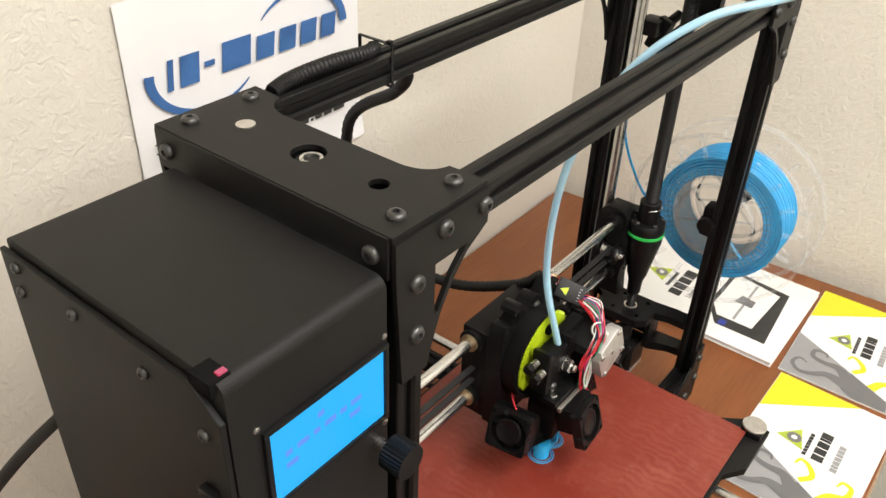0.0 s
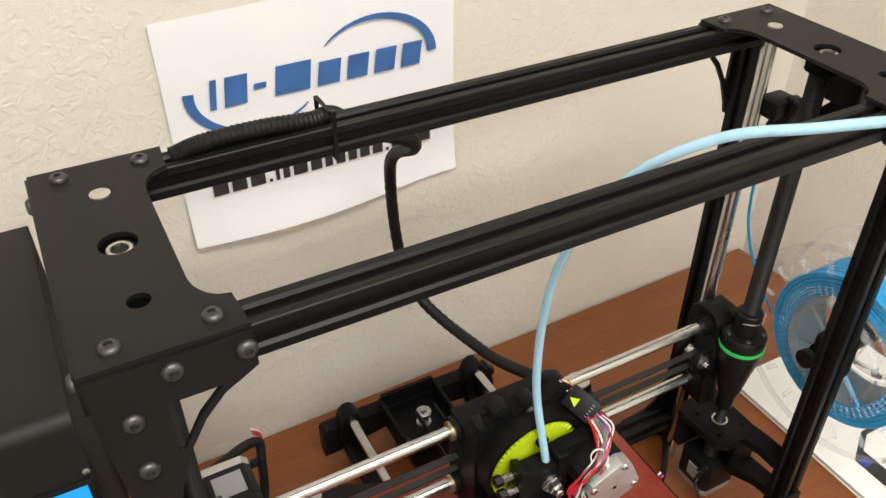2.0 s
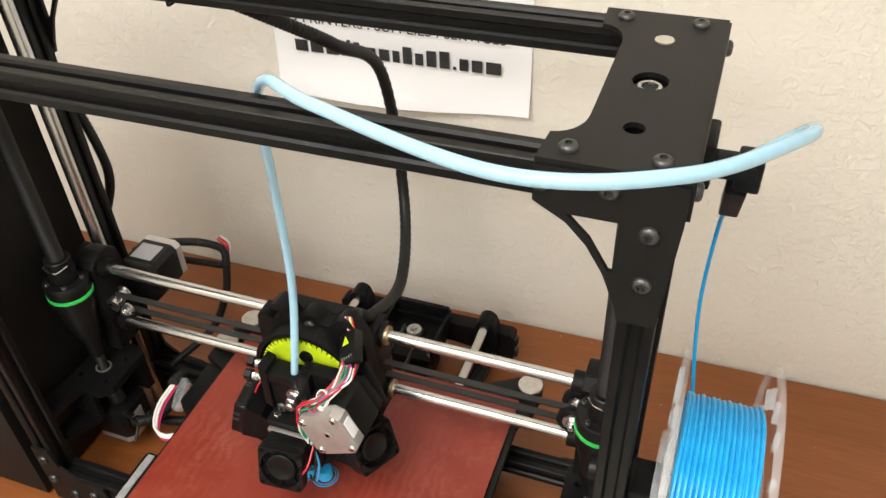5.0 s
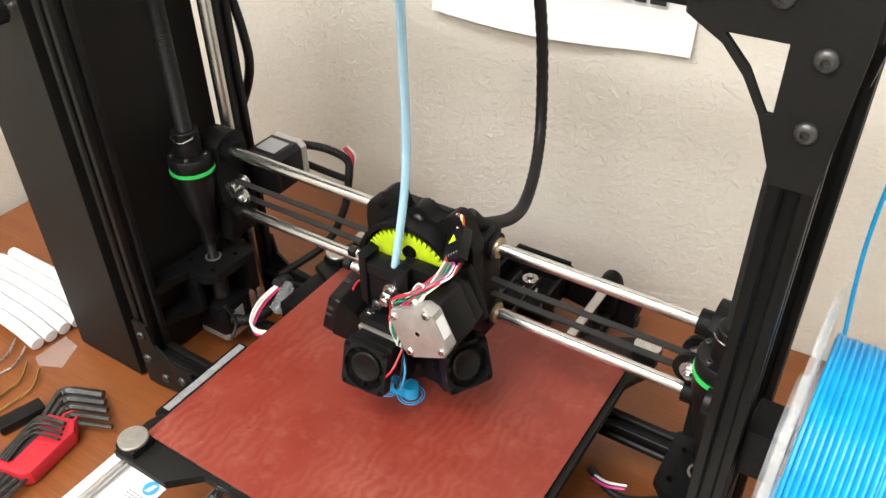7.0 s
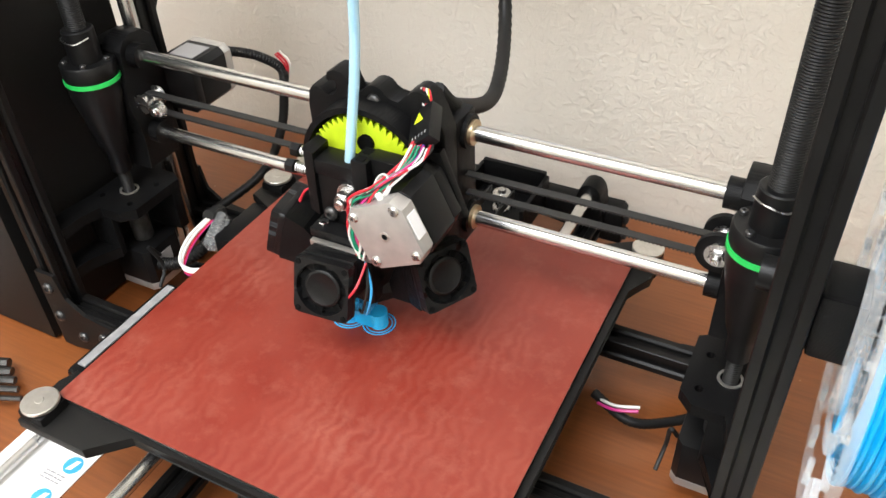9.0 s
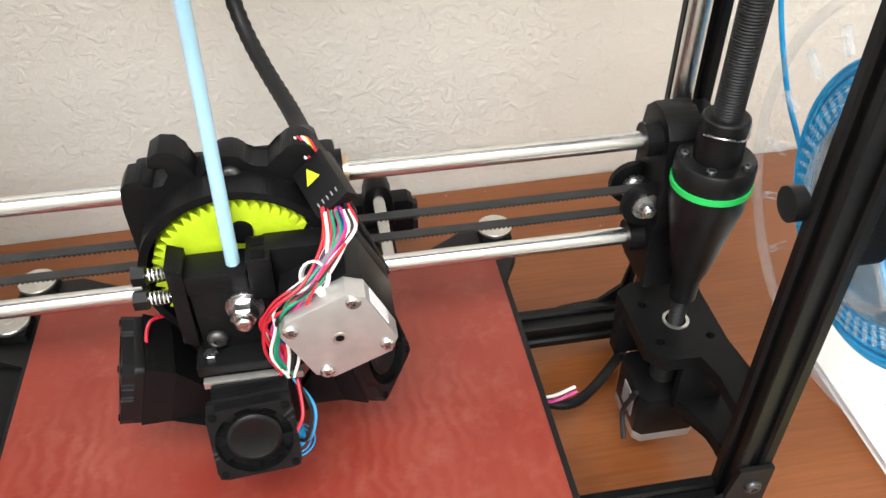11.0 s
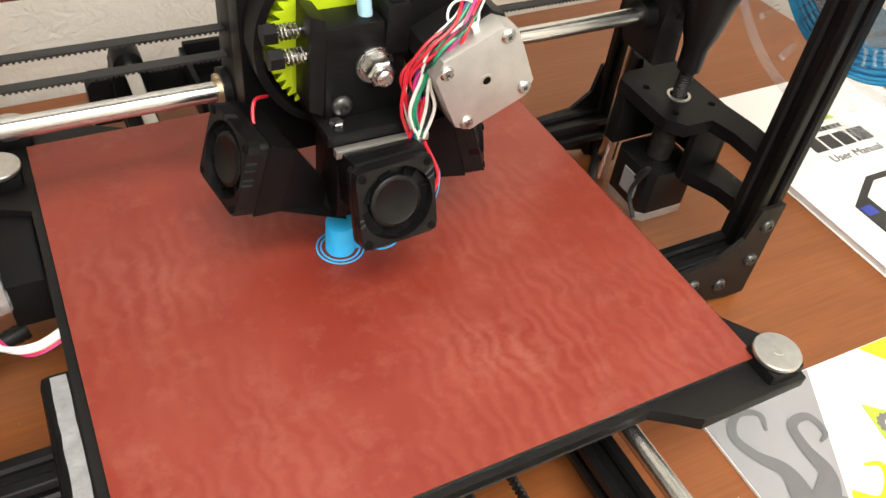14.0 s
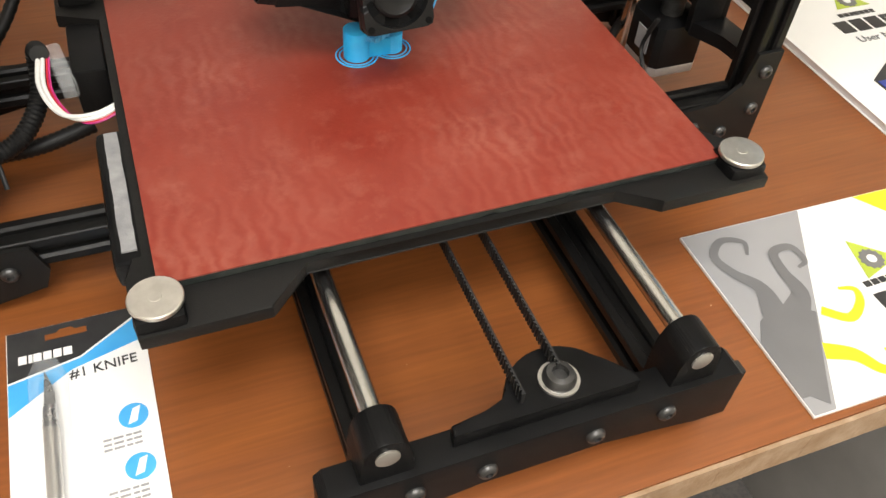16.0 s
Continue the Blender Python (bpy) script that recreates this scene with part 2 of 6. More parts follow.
INK_BLACK = material("black_print_ink", (0.02, 0.02, 0.022), 0.5, second=(0.035, 0.035, 0.035), scale=60)
INK_GREY = material("grey_print_ink", (0.33, 0.33, 0.34), 0.35, second=(0.30, 0.30, 0.31), scale=20)
INK_DARKGREY = material("dark_grey_print_ink", (0.15, 0.15, 0.155), 0.35, second=(0.17, 0.17, 0.175), scale=20)
INK_YELLOW = material("yellow_print_ink", (0.76, 0.74, 0.02), 0.32, second=(0.72, 0.69, 0.02), scale=20)
INK_LIME = material("lime_print_ink", (0.46, 0.56, 0.06), 0.35, second=(0.42, 0.52, 0.05), scale=30)
INK_CYAN = material("bright_blue_print_ink", (0.03, 0.28, 0.70), 0.32, second=(0.10, 0.50, 0.85), scale=35, mix=0.9)
RED_PLASTIC = material("red_moulded_plastic", (0.55, 0.020, 0.035), 0.35, second=(0.48, 0.016, 0.03), scale=60, rough_var=0.06)
WIRE_RED = material("red_wire", (0.55, 0.018, 0.035), 0.4, second=(0.48, 0.015, 0.03), scale=200)
WIRE_WHITE = material("white_wire", (0.80, 0.79, 0.76), 0.4, second=(0.7, 0.69, 0.66), scale=200)
WIRE_GREEN = material("green_wire", (0.01, 0.26, 0.14), 0.4, second=(0.01, 0.2, 0.1), scale=200)
WIRE_BLUE = material("blue_wire", (0.03, 0.06, 0.40), 0.4, second=(0.03, 0.05, 0.3), scale=200)
WIRE_PINK = material("magenta_wire", (0.55, 0.03, 0.22), 0.4, second=(0.45, 0.03, 0.18), scale=200)
FOAM = material("grey_foam_strip", (0.32, 0.32, 0.32), 0.7, second=(0.18, 0.18, 0.19), scale=120, mix=0.6, bump=0.4, bump_scale=300)
SPOOL_CLEAR = thin_clear("clear_spool_plastic", 0.022)
SPOOL_RIM = thin_clear("clear_spool_rim", 0.14, (0.85, 0.87, 0.88))
SPOOL_RIB = thin_clear("clear_spool_rib", 0.15, (0.80, 0.87, 0.92), 0.4)
BLISTER = thin_clear("clear_blister", 0.10)
SCREEN = glow("lit_blue_screen", (0.0, 0.42, 1.0), 1.05)
SCREEN_TEXT = glow("screen_characters", (0.12, 0.30, 0.95), 0.90)
LED_RED = glow("red_indicator", (1.0, 0.02, 0.06), 0.6)
GOLD = material("gold_steel", (0.62, 0.42, 0.14), 0.3, metal=1.0, second=(0.5, 0.33, 0.1), scale=90)


# ---- building helpers ----
def put_box(bm, size, place, turn=None, bevel=0.0):
    made = bmesh.ops.create_cube(bm, size=1.0)["verts"]
    m = Matrix.Translation(place) @ (turn or Matrix.Identity(4)) @ Matrix.Diagonal((*size, 1))
    bmesh.ops.transform(bm, matrix=m, verts=made)
    if bevel:
        edges = list({e for v in made for e in v.link_edges})
        bmesh.ops.bevel(bm, geom=edges, offset=bevel, segments=2, affect="EDGES", profile=0.6)


def span(bm, lo, hi, bevel=0.0):
    put_box(bm, [b - a for a, b in zip(lo, hi)], [(a + b) / 2 for a, b in zip(lo, hi)], None, bevel)


def rod(bm, a, b, r, seg=16, r2=None):
    a, b = Vector(a), Vector(b)
    d = b - a
    m = Matrix.Translation((a + b) / 2) @ d.to_track_quat("Z", "Y").to_matrix().to_4x4()
    bmesh.ops.create_cone(bm, cap_ends=True, segments=seg, radius1=r, radius2=r if r2 is None else r2, depth=d.length, matrix=m)


def prism(bm, outline, low, high, m=None, bevel=0.0):
    """An outline in x, y drawn out from low to high along z, then placed by m."""
    m = m or Matrix.Identity(4)
    bottom = [bm.verts.new(m @ Vector((x, y, low))) for x, y in outline]
    top = [bm.verts.new(m @ Vector((x, y, high))) for x, y in outline]
    faces = [bm.faces.new(bottom[::-1]), bm.faces.new(top)]
    n = len(outline)
    for i in range(n):
        faces.append(bm.faces.new((bottom[i], bottom[(i + 1) % n], top[(i + 1) % n], top[i])))
    if bevel:
        bmesh.ops.bevel(bm, geom=[*faces[0].edges, *faces[1].edges], offset=bevel, segments=2, affect="EDGES", profile=0.6)


def lathe(bm, profile, m, seg=32):
    """(radius, height) pairs turned about z, then placed by m."""
    rings = []
    for r, z in profile:
        rings.append([bm.verts.new(m @ Vector((r * math.cos(2 * math.pi * k / seg), r * math.sin(2 * math.pi * k / seg), z))) for k in range(seg)])
    for a, b in zip(rings, rings[1:]):
        for k in range(seg):
            bm.faces.new((a[k], a[(k + 1) % seg], b[(k + 1) % seg], b[k]))
    bm.faces.new(rings[0][::-1])
    bm.faces.new(rings[-1])


def ring(bm, inner, outer, low, high, m, seg=40):
    rings = []
    for r, z in ((inner, low), (outer, low), (outer, high), (inner, high)):
        rings.append([bm.verts.new(m @ Vector((r * math.cos(2 * math.pi * k / seg), r * math.sin(2 * math.pi * k / seg), z))) for k in range(seg)])
    for i in range(4):
        a, b = rings[i], rings[(i + 1) % 4]
        for k in range(seg):
            bm.faces.new((a[k], a[(k + 1) % seg], b[(k + 1) % seg], b[k]))


def glide(points, n=10):
    """A smooth line through the points."""
    p = [Vector(q) for q in points]
    p = [2 * p[0] - p[1], *p, 2 * p[-1] - p[-2]]
    out = []
    for a, b, c, d in zip(p, p[1:], p[2:], p[3:]):
        for k in range(n):
            t = k / n
            out.append(0.5 * (2 * b + (c - a) * t + (2 * a - 5 * b + 4 * c - d) * t * t + (3 * b - a - 3 * c + d) * t ** 3))
    return out + [p[-2]]


def sweep(bm, points, r, seg=10, n=10, radii=None):
    """A round cable along a smooth line; radii(i) swells single rings."""
    line = glide(points, n)
    side = Vector((0.3, 0.5, 0.8))
    rings = []
    for i, q in enumerate(line):
        ahead = (line[min(i + 1, len(line) - 1)] - line[max(i - 1, 0)]).normalized()
        side = (side - ahead * side.dot(ahead)).normalized()
        up = ahead.cross(side)
        rr = radii(i) if radii else r
        rings.append([bm.verts.new(q + rr * (math.cos(2 * math.pi * k / seg) * side + math.sin(2 * math.pi * k / seg) * up)) for k in range(seg)])
    for a, b in zip(rings, rings[1:]):
        for k in range(seg):
            bm.faces.new((a[k], a[(k + 1) % seg], b[(k + 1) % seg], b[k]))
    bm.faces.new(rings[0][::-1])
    bm.faces.new(rings[-1])


def mesh_of(name, bm, mat, smooth=True):
    bmesh.ops.recalc_face_normals(bm, faces=bm.faces)
    me = bpy.data.meshes.new(name)
    bm.to_mesh(me)
    bm.free()
    me.materials.append(mat)
    if smooth:
        me.shade_smooth()
        me.set_sharp_from_angle(angle=radians(38))
    return me


def hung(ob, parent):
    ob.parent = parent
    if parent.type == "EMPTY":
        ob.matrix_parent_inverse = Matrix.Translation(-parent.location)
    return ob


def part(name, bm, mat, parent, label="", smooth=True):
    ob = hung(new(name, mesh_of(name, bm, mat, smooth)), parent)
    return tagged(ob, label) if label else ob


def piece(name, me, parent, m):
    """One of several alike pieces on shared mesh data, placed by m."""
    ob = hung(new(name, me), parent)
    ob.matrix_basis = m if parent.type != "EMPTY" else m
    return ob


def thing(name, place, label, category, group="", kind=""):
    ob = new(name)
    ob.location = place
    ob.empty_display_size = 0.02
    return tagged(ob, label, category, group, kind)


def solid(name, bm, mat, label, category, kind="", group="", smooth=True):
    return tagged(new(name, mesh_of(name, bm, mat, smooth)), label, category, group, kind)


def letters(name, text, size, m, mat, parent, depth=0.0002):
    curve = bpy.data.curves.new(name, "FONT")
    curve.body, curve.size, curve.extrude, curve.align_x = text, size, depth, "LEFT"
    maker = bpy.data.objects.new("letter_maker", curve)
    me = bpy.data.meshes.new_from_object(maker)
    bpy.data.objects.remove(maker)
    me.transform(m)
    me.materials.clear()
    me.materials.append(mat)
    me.name = name
    return hung(new(name, me), parent)


def arc(cx, cy, r, a, b, n=8):
    return [(cx + r * math.cos(radians(a + (b - a) * k / n)), cy + r * math.sin(radians(a + (b - a) * k / n))) for k in range(n + 1)]


def upright(x, y, z, turn=0.0):
    """Turns a drawing in x, y to stand in x, z, facing the front of the desk."""
    return pose(x, y, z, 90, 0, 0) @ pose(0, 0, 0, 0, 0, turn)


def slot_profile():
    """A 20 mm slotted extrusion, seen from its end."""
    h, out = 0.010, []
    side = [(-h + 0.0007, h), (-0.0046, h), (-0.0031, h - 0.0018), (-0.0031, h - 0.0045), (0.0031, h - 0.0045), (0.0031, h - 0.0018), (0.0046, h), (h - 0.0007, h)]
    for k in range(4):
        for x, y in side:
            for _ in range(k):
                x, y = y, -x
            out.append((x, y))
    return out


PROFILE = slot_profile()


def beam(name, a, b, parent, label=""):
    bm = bmesh.new()
    a, b = Vector(a), Vector(b)
    d = (b - a).normalized()
    spin = {0: Euler((0, radians(90), 0)), 1: Euler((radians(-90), 0, 0)), 2: Euler((0, 0, 0))}[max(range(3), key=lambda k: abs(d[k]))]
    prism(bm, PROFILE, 0, (b - a).length, Matrix.Translation(a) @ spin.to_matrix().to_4x4())
    return part(name, bm, ANODIZED, parent, label, smooth=False)


def bolt_mesh():
    bm = bmesh.new()
    lathe(bm, [(0.0050, 0), (0.0050, 0.0008), (0.0048, 0.0016), (0.0040, 0.0026), (0.0028, 0.0031), (0.0019, 0.0032), (0.0017, 0.0014), (0.0002, 0.0012)], Matrix.Identity(4), 20)
    return mesh_of("bolt", bm, BOLT)


BOLT_MESH = bolt_mesh()
FRONT = Matrix.Rotation(radians(90), 4, "X")       # z axis turned to face the front
BACKWARD = Matrix.Rotation(radians(-90), 4, "X")
LEFTWARD = Matrix.Rotation(radians(-90), 4, "Y")
RIGHTWARD = Matrix.Rotation(radians(90), 4, "Y")


def bolt(parent, place, way=None, name="bolt"):
    return piece(name, BOLT_MESH, parent, Matrix.Translation(place) @ (way or Matrix.Identity(4)))

# ---- the room ----
DESK = 0.0215      # height of the desktop


def slab(name, lo, hi, mat, label, category):
    bm = bmesh.new()
    span(bm, lo, hi)
    return solid(name, bm, mat, label, category, "structure", smooth=False)


def wall_between(name, a, b, low, high, depth, label):
    """A wall whose inner face runs from a to b in the plan; its thickness lies to the left of that line."""
    bm = bmesh.new()
    a, b = Vector(a), Vector(b)
    n = Vector((-(b - a).y, (b - a).x)).normalized() * depth
    prism(bm, [tuple(a), tuple(b), tuple(b + n), tuple(a + n)], low, high)
    return solid(name, bm, WALL, label, "wall", "structure", smooth=False)


wall_between("wall_north", (0.640, 0.3145), (-0.80, 0.2895), -0.75, 1.75, -0.10, "cream wall with rough trowelled plaster texture")
wall_between("wall_east", (0.884, -2.60), (0.617, 0.40), -0.75, 1.75, -0.10, "cream plastered wall at the desk's end")
slab("wall_west", (-0.80, -2.60, -0.75), (-0.70, 0.40, 1.75), WALL, "cream plastered wall beyond the desk", "wall")
slab("wall_south", (-0.80, -2.70, -0.75), (0.95, -2.60, 1.75), WALL, "cream plastered wall across the room", "wall")
slab("ceiling", (-0.80, -2.70, 1.75), (1.00, 0.45, 1.80), CEIL, "matt white ceiling", "ceiling")
slab("floor", (-0.80, -2.70, -0.78), (1.00, 0.45, DESK - 0.75), CARPET, "dark grey carpet floor", "floor")


def ceiling_panel(place):
    lamp = thing("ceiling_light", place, "white flush ceiling light with a bright diffuser", "ceiling light", "ceiling lights")
    x, y, z = place
    bm = bmesh.new()
    for lo, hi in (((-0.60, -0.30, 0), (0.60, -0.28, 0.03)), ((-0.60, 0.28, 0), (0.60, 0.30, 0.03)), ((-0.60, -0.28, 0), (-0.58, 0.28, 0.03)), ((0.58, -0.28, 0), (0.60, 0.28, 0.03))):
        span(bm, (x + lo[0], y + lo[1], z + lo[2]), (x + hi[0], y + hi[1], z + hi[2]))
    part("lamp_frame", bm, CEIL, lamp, smooth=False)
    bm = bmesh.new()
    span(bm, (x - 0.58, y - 0.28, z + 0.012), (x + 0.58, y + 0.28, z + 0.03))
    part("diffuser", bm, CEIL, lamp, smooth=False)


ceiling_panel((-0.15, -0.62, 1.72))
ceiling_panel((-0.15, -1.75, 1.72))


def desk():
    d = thing("desk", (0, 0, -0.75), "cherry-brown laminate desk with a worn pale front edge", "desk")
    bm = bmesh.new()
    prism(bm, [(-0.685, -0.305), (0.648, -0.305), (0.610, 0.310), (-0.685, 0.287)], -0.028, 0.0, bevel=0.0012)
    part("desktop", bm, WOOD, d)
    bm = bmesh.new()
    for k in range(90):
        x = -0.685 + k * 0.015
        lift = 0.0008 * noise.noise((x * 30, 1.3, 0.2))
        span(bm, (x, -0.3075 - abs(lift), -0.028), (min(x + 0.015, 0.648), -0.3052, -0.0012 + lift))
    part("edge_strip", bm, EDGE, d, "chipped pale edge strip", smooth=False)
    for x in (-0.64, 0.60):
        bm = bmesh.new()
        span(bm, (x - 0.02, -0.27, -0.75), (x + 0.02, 0.26, -0.029), 0.002)
        part("side_panel", bm, GREYSTEEL, d)
    bm = bmesh.new()
    span(bm, (-0.62, -0.290, -0.075), (0.58, -0.272, -0.029), 0.002)
    part("apron", bm, GREYSTEEL, d, "grey steel rail")
    d.location.z += DESK
    return d


desk()


# ---- the printer ----
printer = thing("desktop_printer", (0, 0, 0), "black open-frame desktop 3D printer with a red print bed", "3D printer")
XP, YP, TOP = 0.2665, 0.0765, 0.530

for sx in (-1, 1):
    for sy in (-1, 1):
        beam("post", (sx * XP, sy * YP, DESK + 0.003), (sx * XP, sy * YP, TOP - 0.003), printer)
for sy in (-1, 1):
    beam("top_beam", (-XP + 0.0102, sy * YP, TOP - 0.0132), (XP - 0.0102, sy * YP, TOP - 0.0132), printer)
    beam("bottom_beam", (-XP + 0.0102, sy * YP, 0.060), (XP - 0.0102, sy * YP, 0.060), printer)


def drilled(bm, loops, low, high):
    """A flat plate between two heights: the first loop is its outline, the others are holes through it."""
    flat_bm = bmesh.new()
    for loop in loops:
        ring_verts = [flat_bm.verts.new((x, y, high)) for x, y in loop]
        for a, b in zip(ring_verts, ring_verts[1:] + ring_verts[:1]):
            flat_bm.edges.new((a, b))
    bmesh.ops.triangle_fill(flat_bm, edges=flat_bm.edges[:], use_beauty=True, normal=(0, 0, 1))
    upper = [bm.verts.new(v.co) for v in flat_bm.verts]
    lower = [bm.verts.new((v.co.x, v.co.y, low)) for v in flat_bm.verts]
    flat_bm.verts.index_update()
    for f in flat_bm.faces:
        ids = [v.index for v in f.verts]
        bm.faces.new([upper[k] for k in ids])
        bm.faces.new([lower[k] for k in reversed(ids)])
    for e in flat_bm.edges:
        if len(e.link_faces) == 1:
            a, b = e.verts[0].index, e.verts[1].index
            bm.faces.new((upper[a], upper[b], lower[b], lower[a]))
    flat_bm.free()
    bmesh.ops.recalc_face_normals(bm, faces=bm.faces[:])


def corner_plate(sx):
    """Bent top plate over one side, with a bite towards the middle and gusset flanges to front and back."""
    inner = [(0.209, -0.088), (0.282, -0.088), (0.282, 0.088), (0.209, 0.088), (0.2105, 0.064)]
    bite = arc(0.210, 0.043, 0.021, 85, 0, 7) + arc(0.210, -0.043, 0.021, 0, -85, 7)
    inner += [(0.210 + 0.76 * (x - 0.210), y) for x, y in bite]
    inner += [(0.2105, -0.064)]
    if sx < 0:
        inner = [(-x, y) for x, y in inner]
    bm = bmesh.new()
    loops = [inner] + [[(sx * 0.249 + r * math.cos(math.pi * k / 12), y + r * math.sin(math.pi * k / 12)) for k in range(24)] for y, r in ((0.0, 0.0098), (-0.050, 0.0056))]
    drilled(bm, loops, TOP - 0.003, TOP)
    span(bm, (sx * 0.282 - 0.0015, -0.086, TOP - 0.024), (sx * 0.282 + 0.0015, 0.086, TOP - 0.0005), 0.0006)
    plate = part("top_plate", bm, STEEL_BLACK, printer, "black bent steel corner plate")
    for x, y in ((XP, YP), (0.2225, YP), (0.2225, -YP), (XP, -YP)):
        bolt(plate, (sx * x, y, TOP))
    for y in (-YP, YP):
        bolt(plate, (sx * 0.2836, y, TOP - 0.0125), RIGHTWARD if sx > 0 else LEFTWARD)
    if sx < 0:
        for ya, yb in ((0.0197, 0.0266), (-0.026, 0.013), (-0.069, -0.035)):
            bm = bmesh.new()
            span(bm, (-0.2852, ya, TOP - 0.0262), (-0.2812, yb, TOP - 0.0238), 0.0003)
            part("white_strip", bm, PAPER, plate, "white strip under the plate's lip")
    bm = bmesh.new()
    lathe(bm, [(0.0056, 0), (0.0056, 0.0008), (0.0050, 0.001)], Matrix.Translation((sx * 0.249, 0.050, TOP)), 24)
    part("rod_end", bm, BRUSHED, plate, "bright steel rod end")
    # Near-black cups added under both holes, so that they look deep and dark.
    for y, r, name in ((0.0, 0.0112, "bearing_well"), (-0.050, 0.0082, "hole_cup")):
        bm = bmesh.new()
        lathe(bm, [(0.0001, -0.0150), (r, -0.0150), (r, -0.0032), (r + 0.0012, -0.0032), (r + 0.0012, -0.0162), (0.0001, -0.0162)], Matrix.Translation((sx * 0.249, y, TOP)), 24)
        part(name, bm, SHADE_BLACK, plate, "near-black cup added to darken the plate's hole")
    bm = bmesh.new()
    ring(bm, 0.0046, 0.0064, -0.0060, -0.0020, Matrix.Translation((sx * 0.249, -0.002, TOP)))
    part("bearing", bm, ZINC, plate, "steel bearing ring")
    for sy in (-1, 1):
        y = sy * 0.0882
        outer = [(0.2815, TOP - 0.0035), (0.209, TOP - 0.0035), (0.209, TOP - 0.024), (0.214, TOP - 0.027), (0.226, TOP - 0.034), (0.237, TOP - 0.046), (0.2465, TOP - 0.062), (0.2545, TOP - 0.083), (0.2565, TOP - 0.092), (0.2765, TOP - 0.092), (0.2815, TOP - 0.024)]
        window = [(0.252, TOP - 0.029), (0.226, TOP - 0.029), (0.2385, TOP - 0.042), (0.249, TOP - 0.060), (0.252, TOP - 0.060)]
        bm = bmesh.new()
        m = Matrix.Translation((0, y, 0)) @ FRONT
        flip = [(sx * a, b) for a, b in outer]
        hole = [(sx * a, b) for a, b in window]
        # the flange is drawn as strips round its window
        strips = [[0, 1, 2, 3, ("w", 1), ("w", 0)], [3, 4, 5, 6, ("w", 3), ("w", 2), ("w", 1)], [6, 7, 8, 9, 10, 0, ("w", 0), ("w", 4), ("w", 3)]]
        for s in strips:
            prism(bm, [hole[k[1]] if isinstance(k, tuple) else flip[k] for k in s], -0.0015, 0.0015, m)
        bmesh.ops.remove_doubles(bm, verts=bm.verts, dist=1e-6)
        flange = part("gusset", bm, STEEL_BLACK, plate, smooth=False)
        way = FRONT if sy < 0 else BACKWARD
        for x, z in ((0.2130, 0.5175), (0.2455, 0.5190), (XP, 0.4975), (XP, 0.466)):
            ob = piece("bolt", BOLT_MESH, plate, Matrix.Translation((sx * x, y + sy * 0.0015, z)) @ way)
    return plate


corner_plate(-1)
corner_plate(1)


def foot_bracket(sx, sy):
    bm = bmesh.new()
    outer = [(0.2765, 0.1055), (0.2765, DESK + 0.003), (0.262, DESK + 0.003), (0.205, 0.036), (0.200, 0.049), (0.206, 0.067), (0.236, 0.070), (0.252, 0.0825), (0.2565, 0.1055)]
    prism(bm, [(sx * a, b) for a, b in outer], -0.0015, 0.0015, Matrix.Translation((0, sy * 0.0882, 0)) @ FRONT)
    b = part("foot_bracket", bm, STEEL_BLACK, printer, smooth=False)
    way = FRONT if sy < 0 else BACKWARD
    for x, z in ((XP, 0.0905), (XP, 0.060), (0.246, 0.0435), (0.220, 0.052)):
        bolt(b, (sx * x, sy * 0.0897, z), way)
    return b


for sx in (-1, 1):
    for sy in (-1, 1):
        foot_bracket(sx, sy)


LIFT = 0.0072      # height of the cross rods above their lowest place


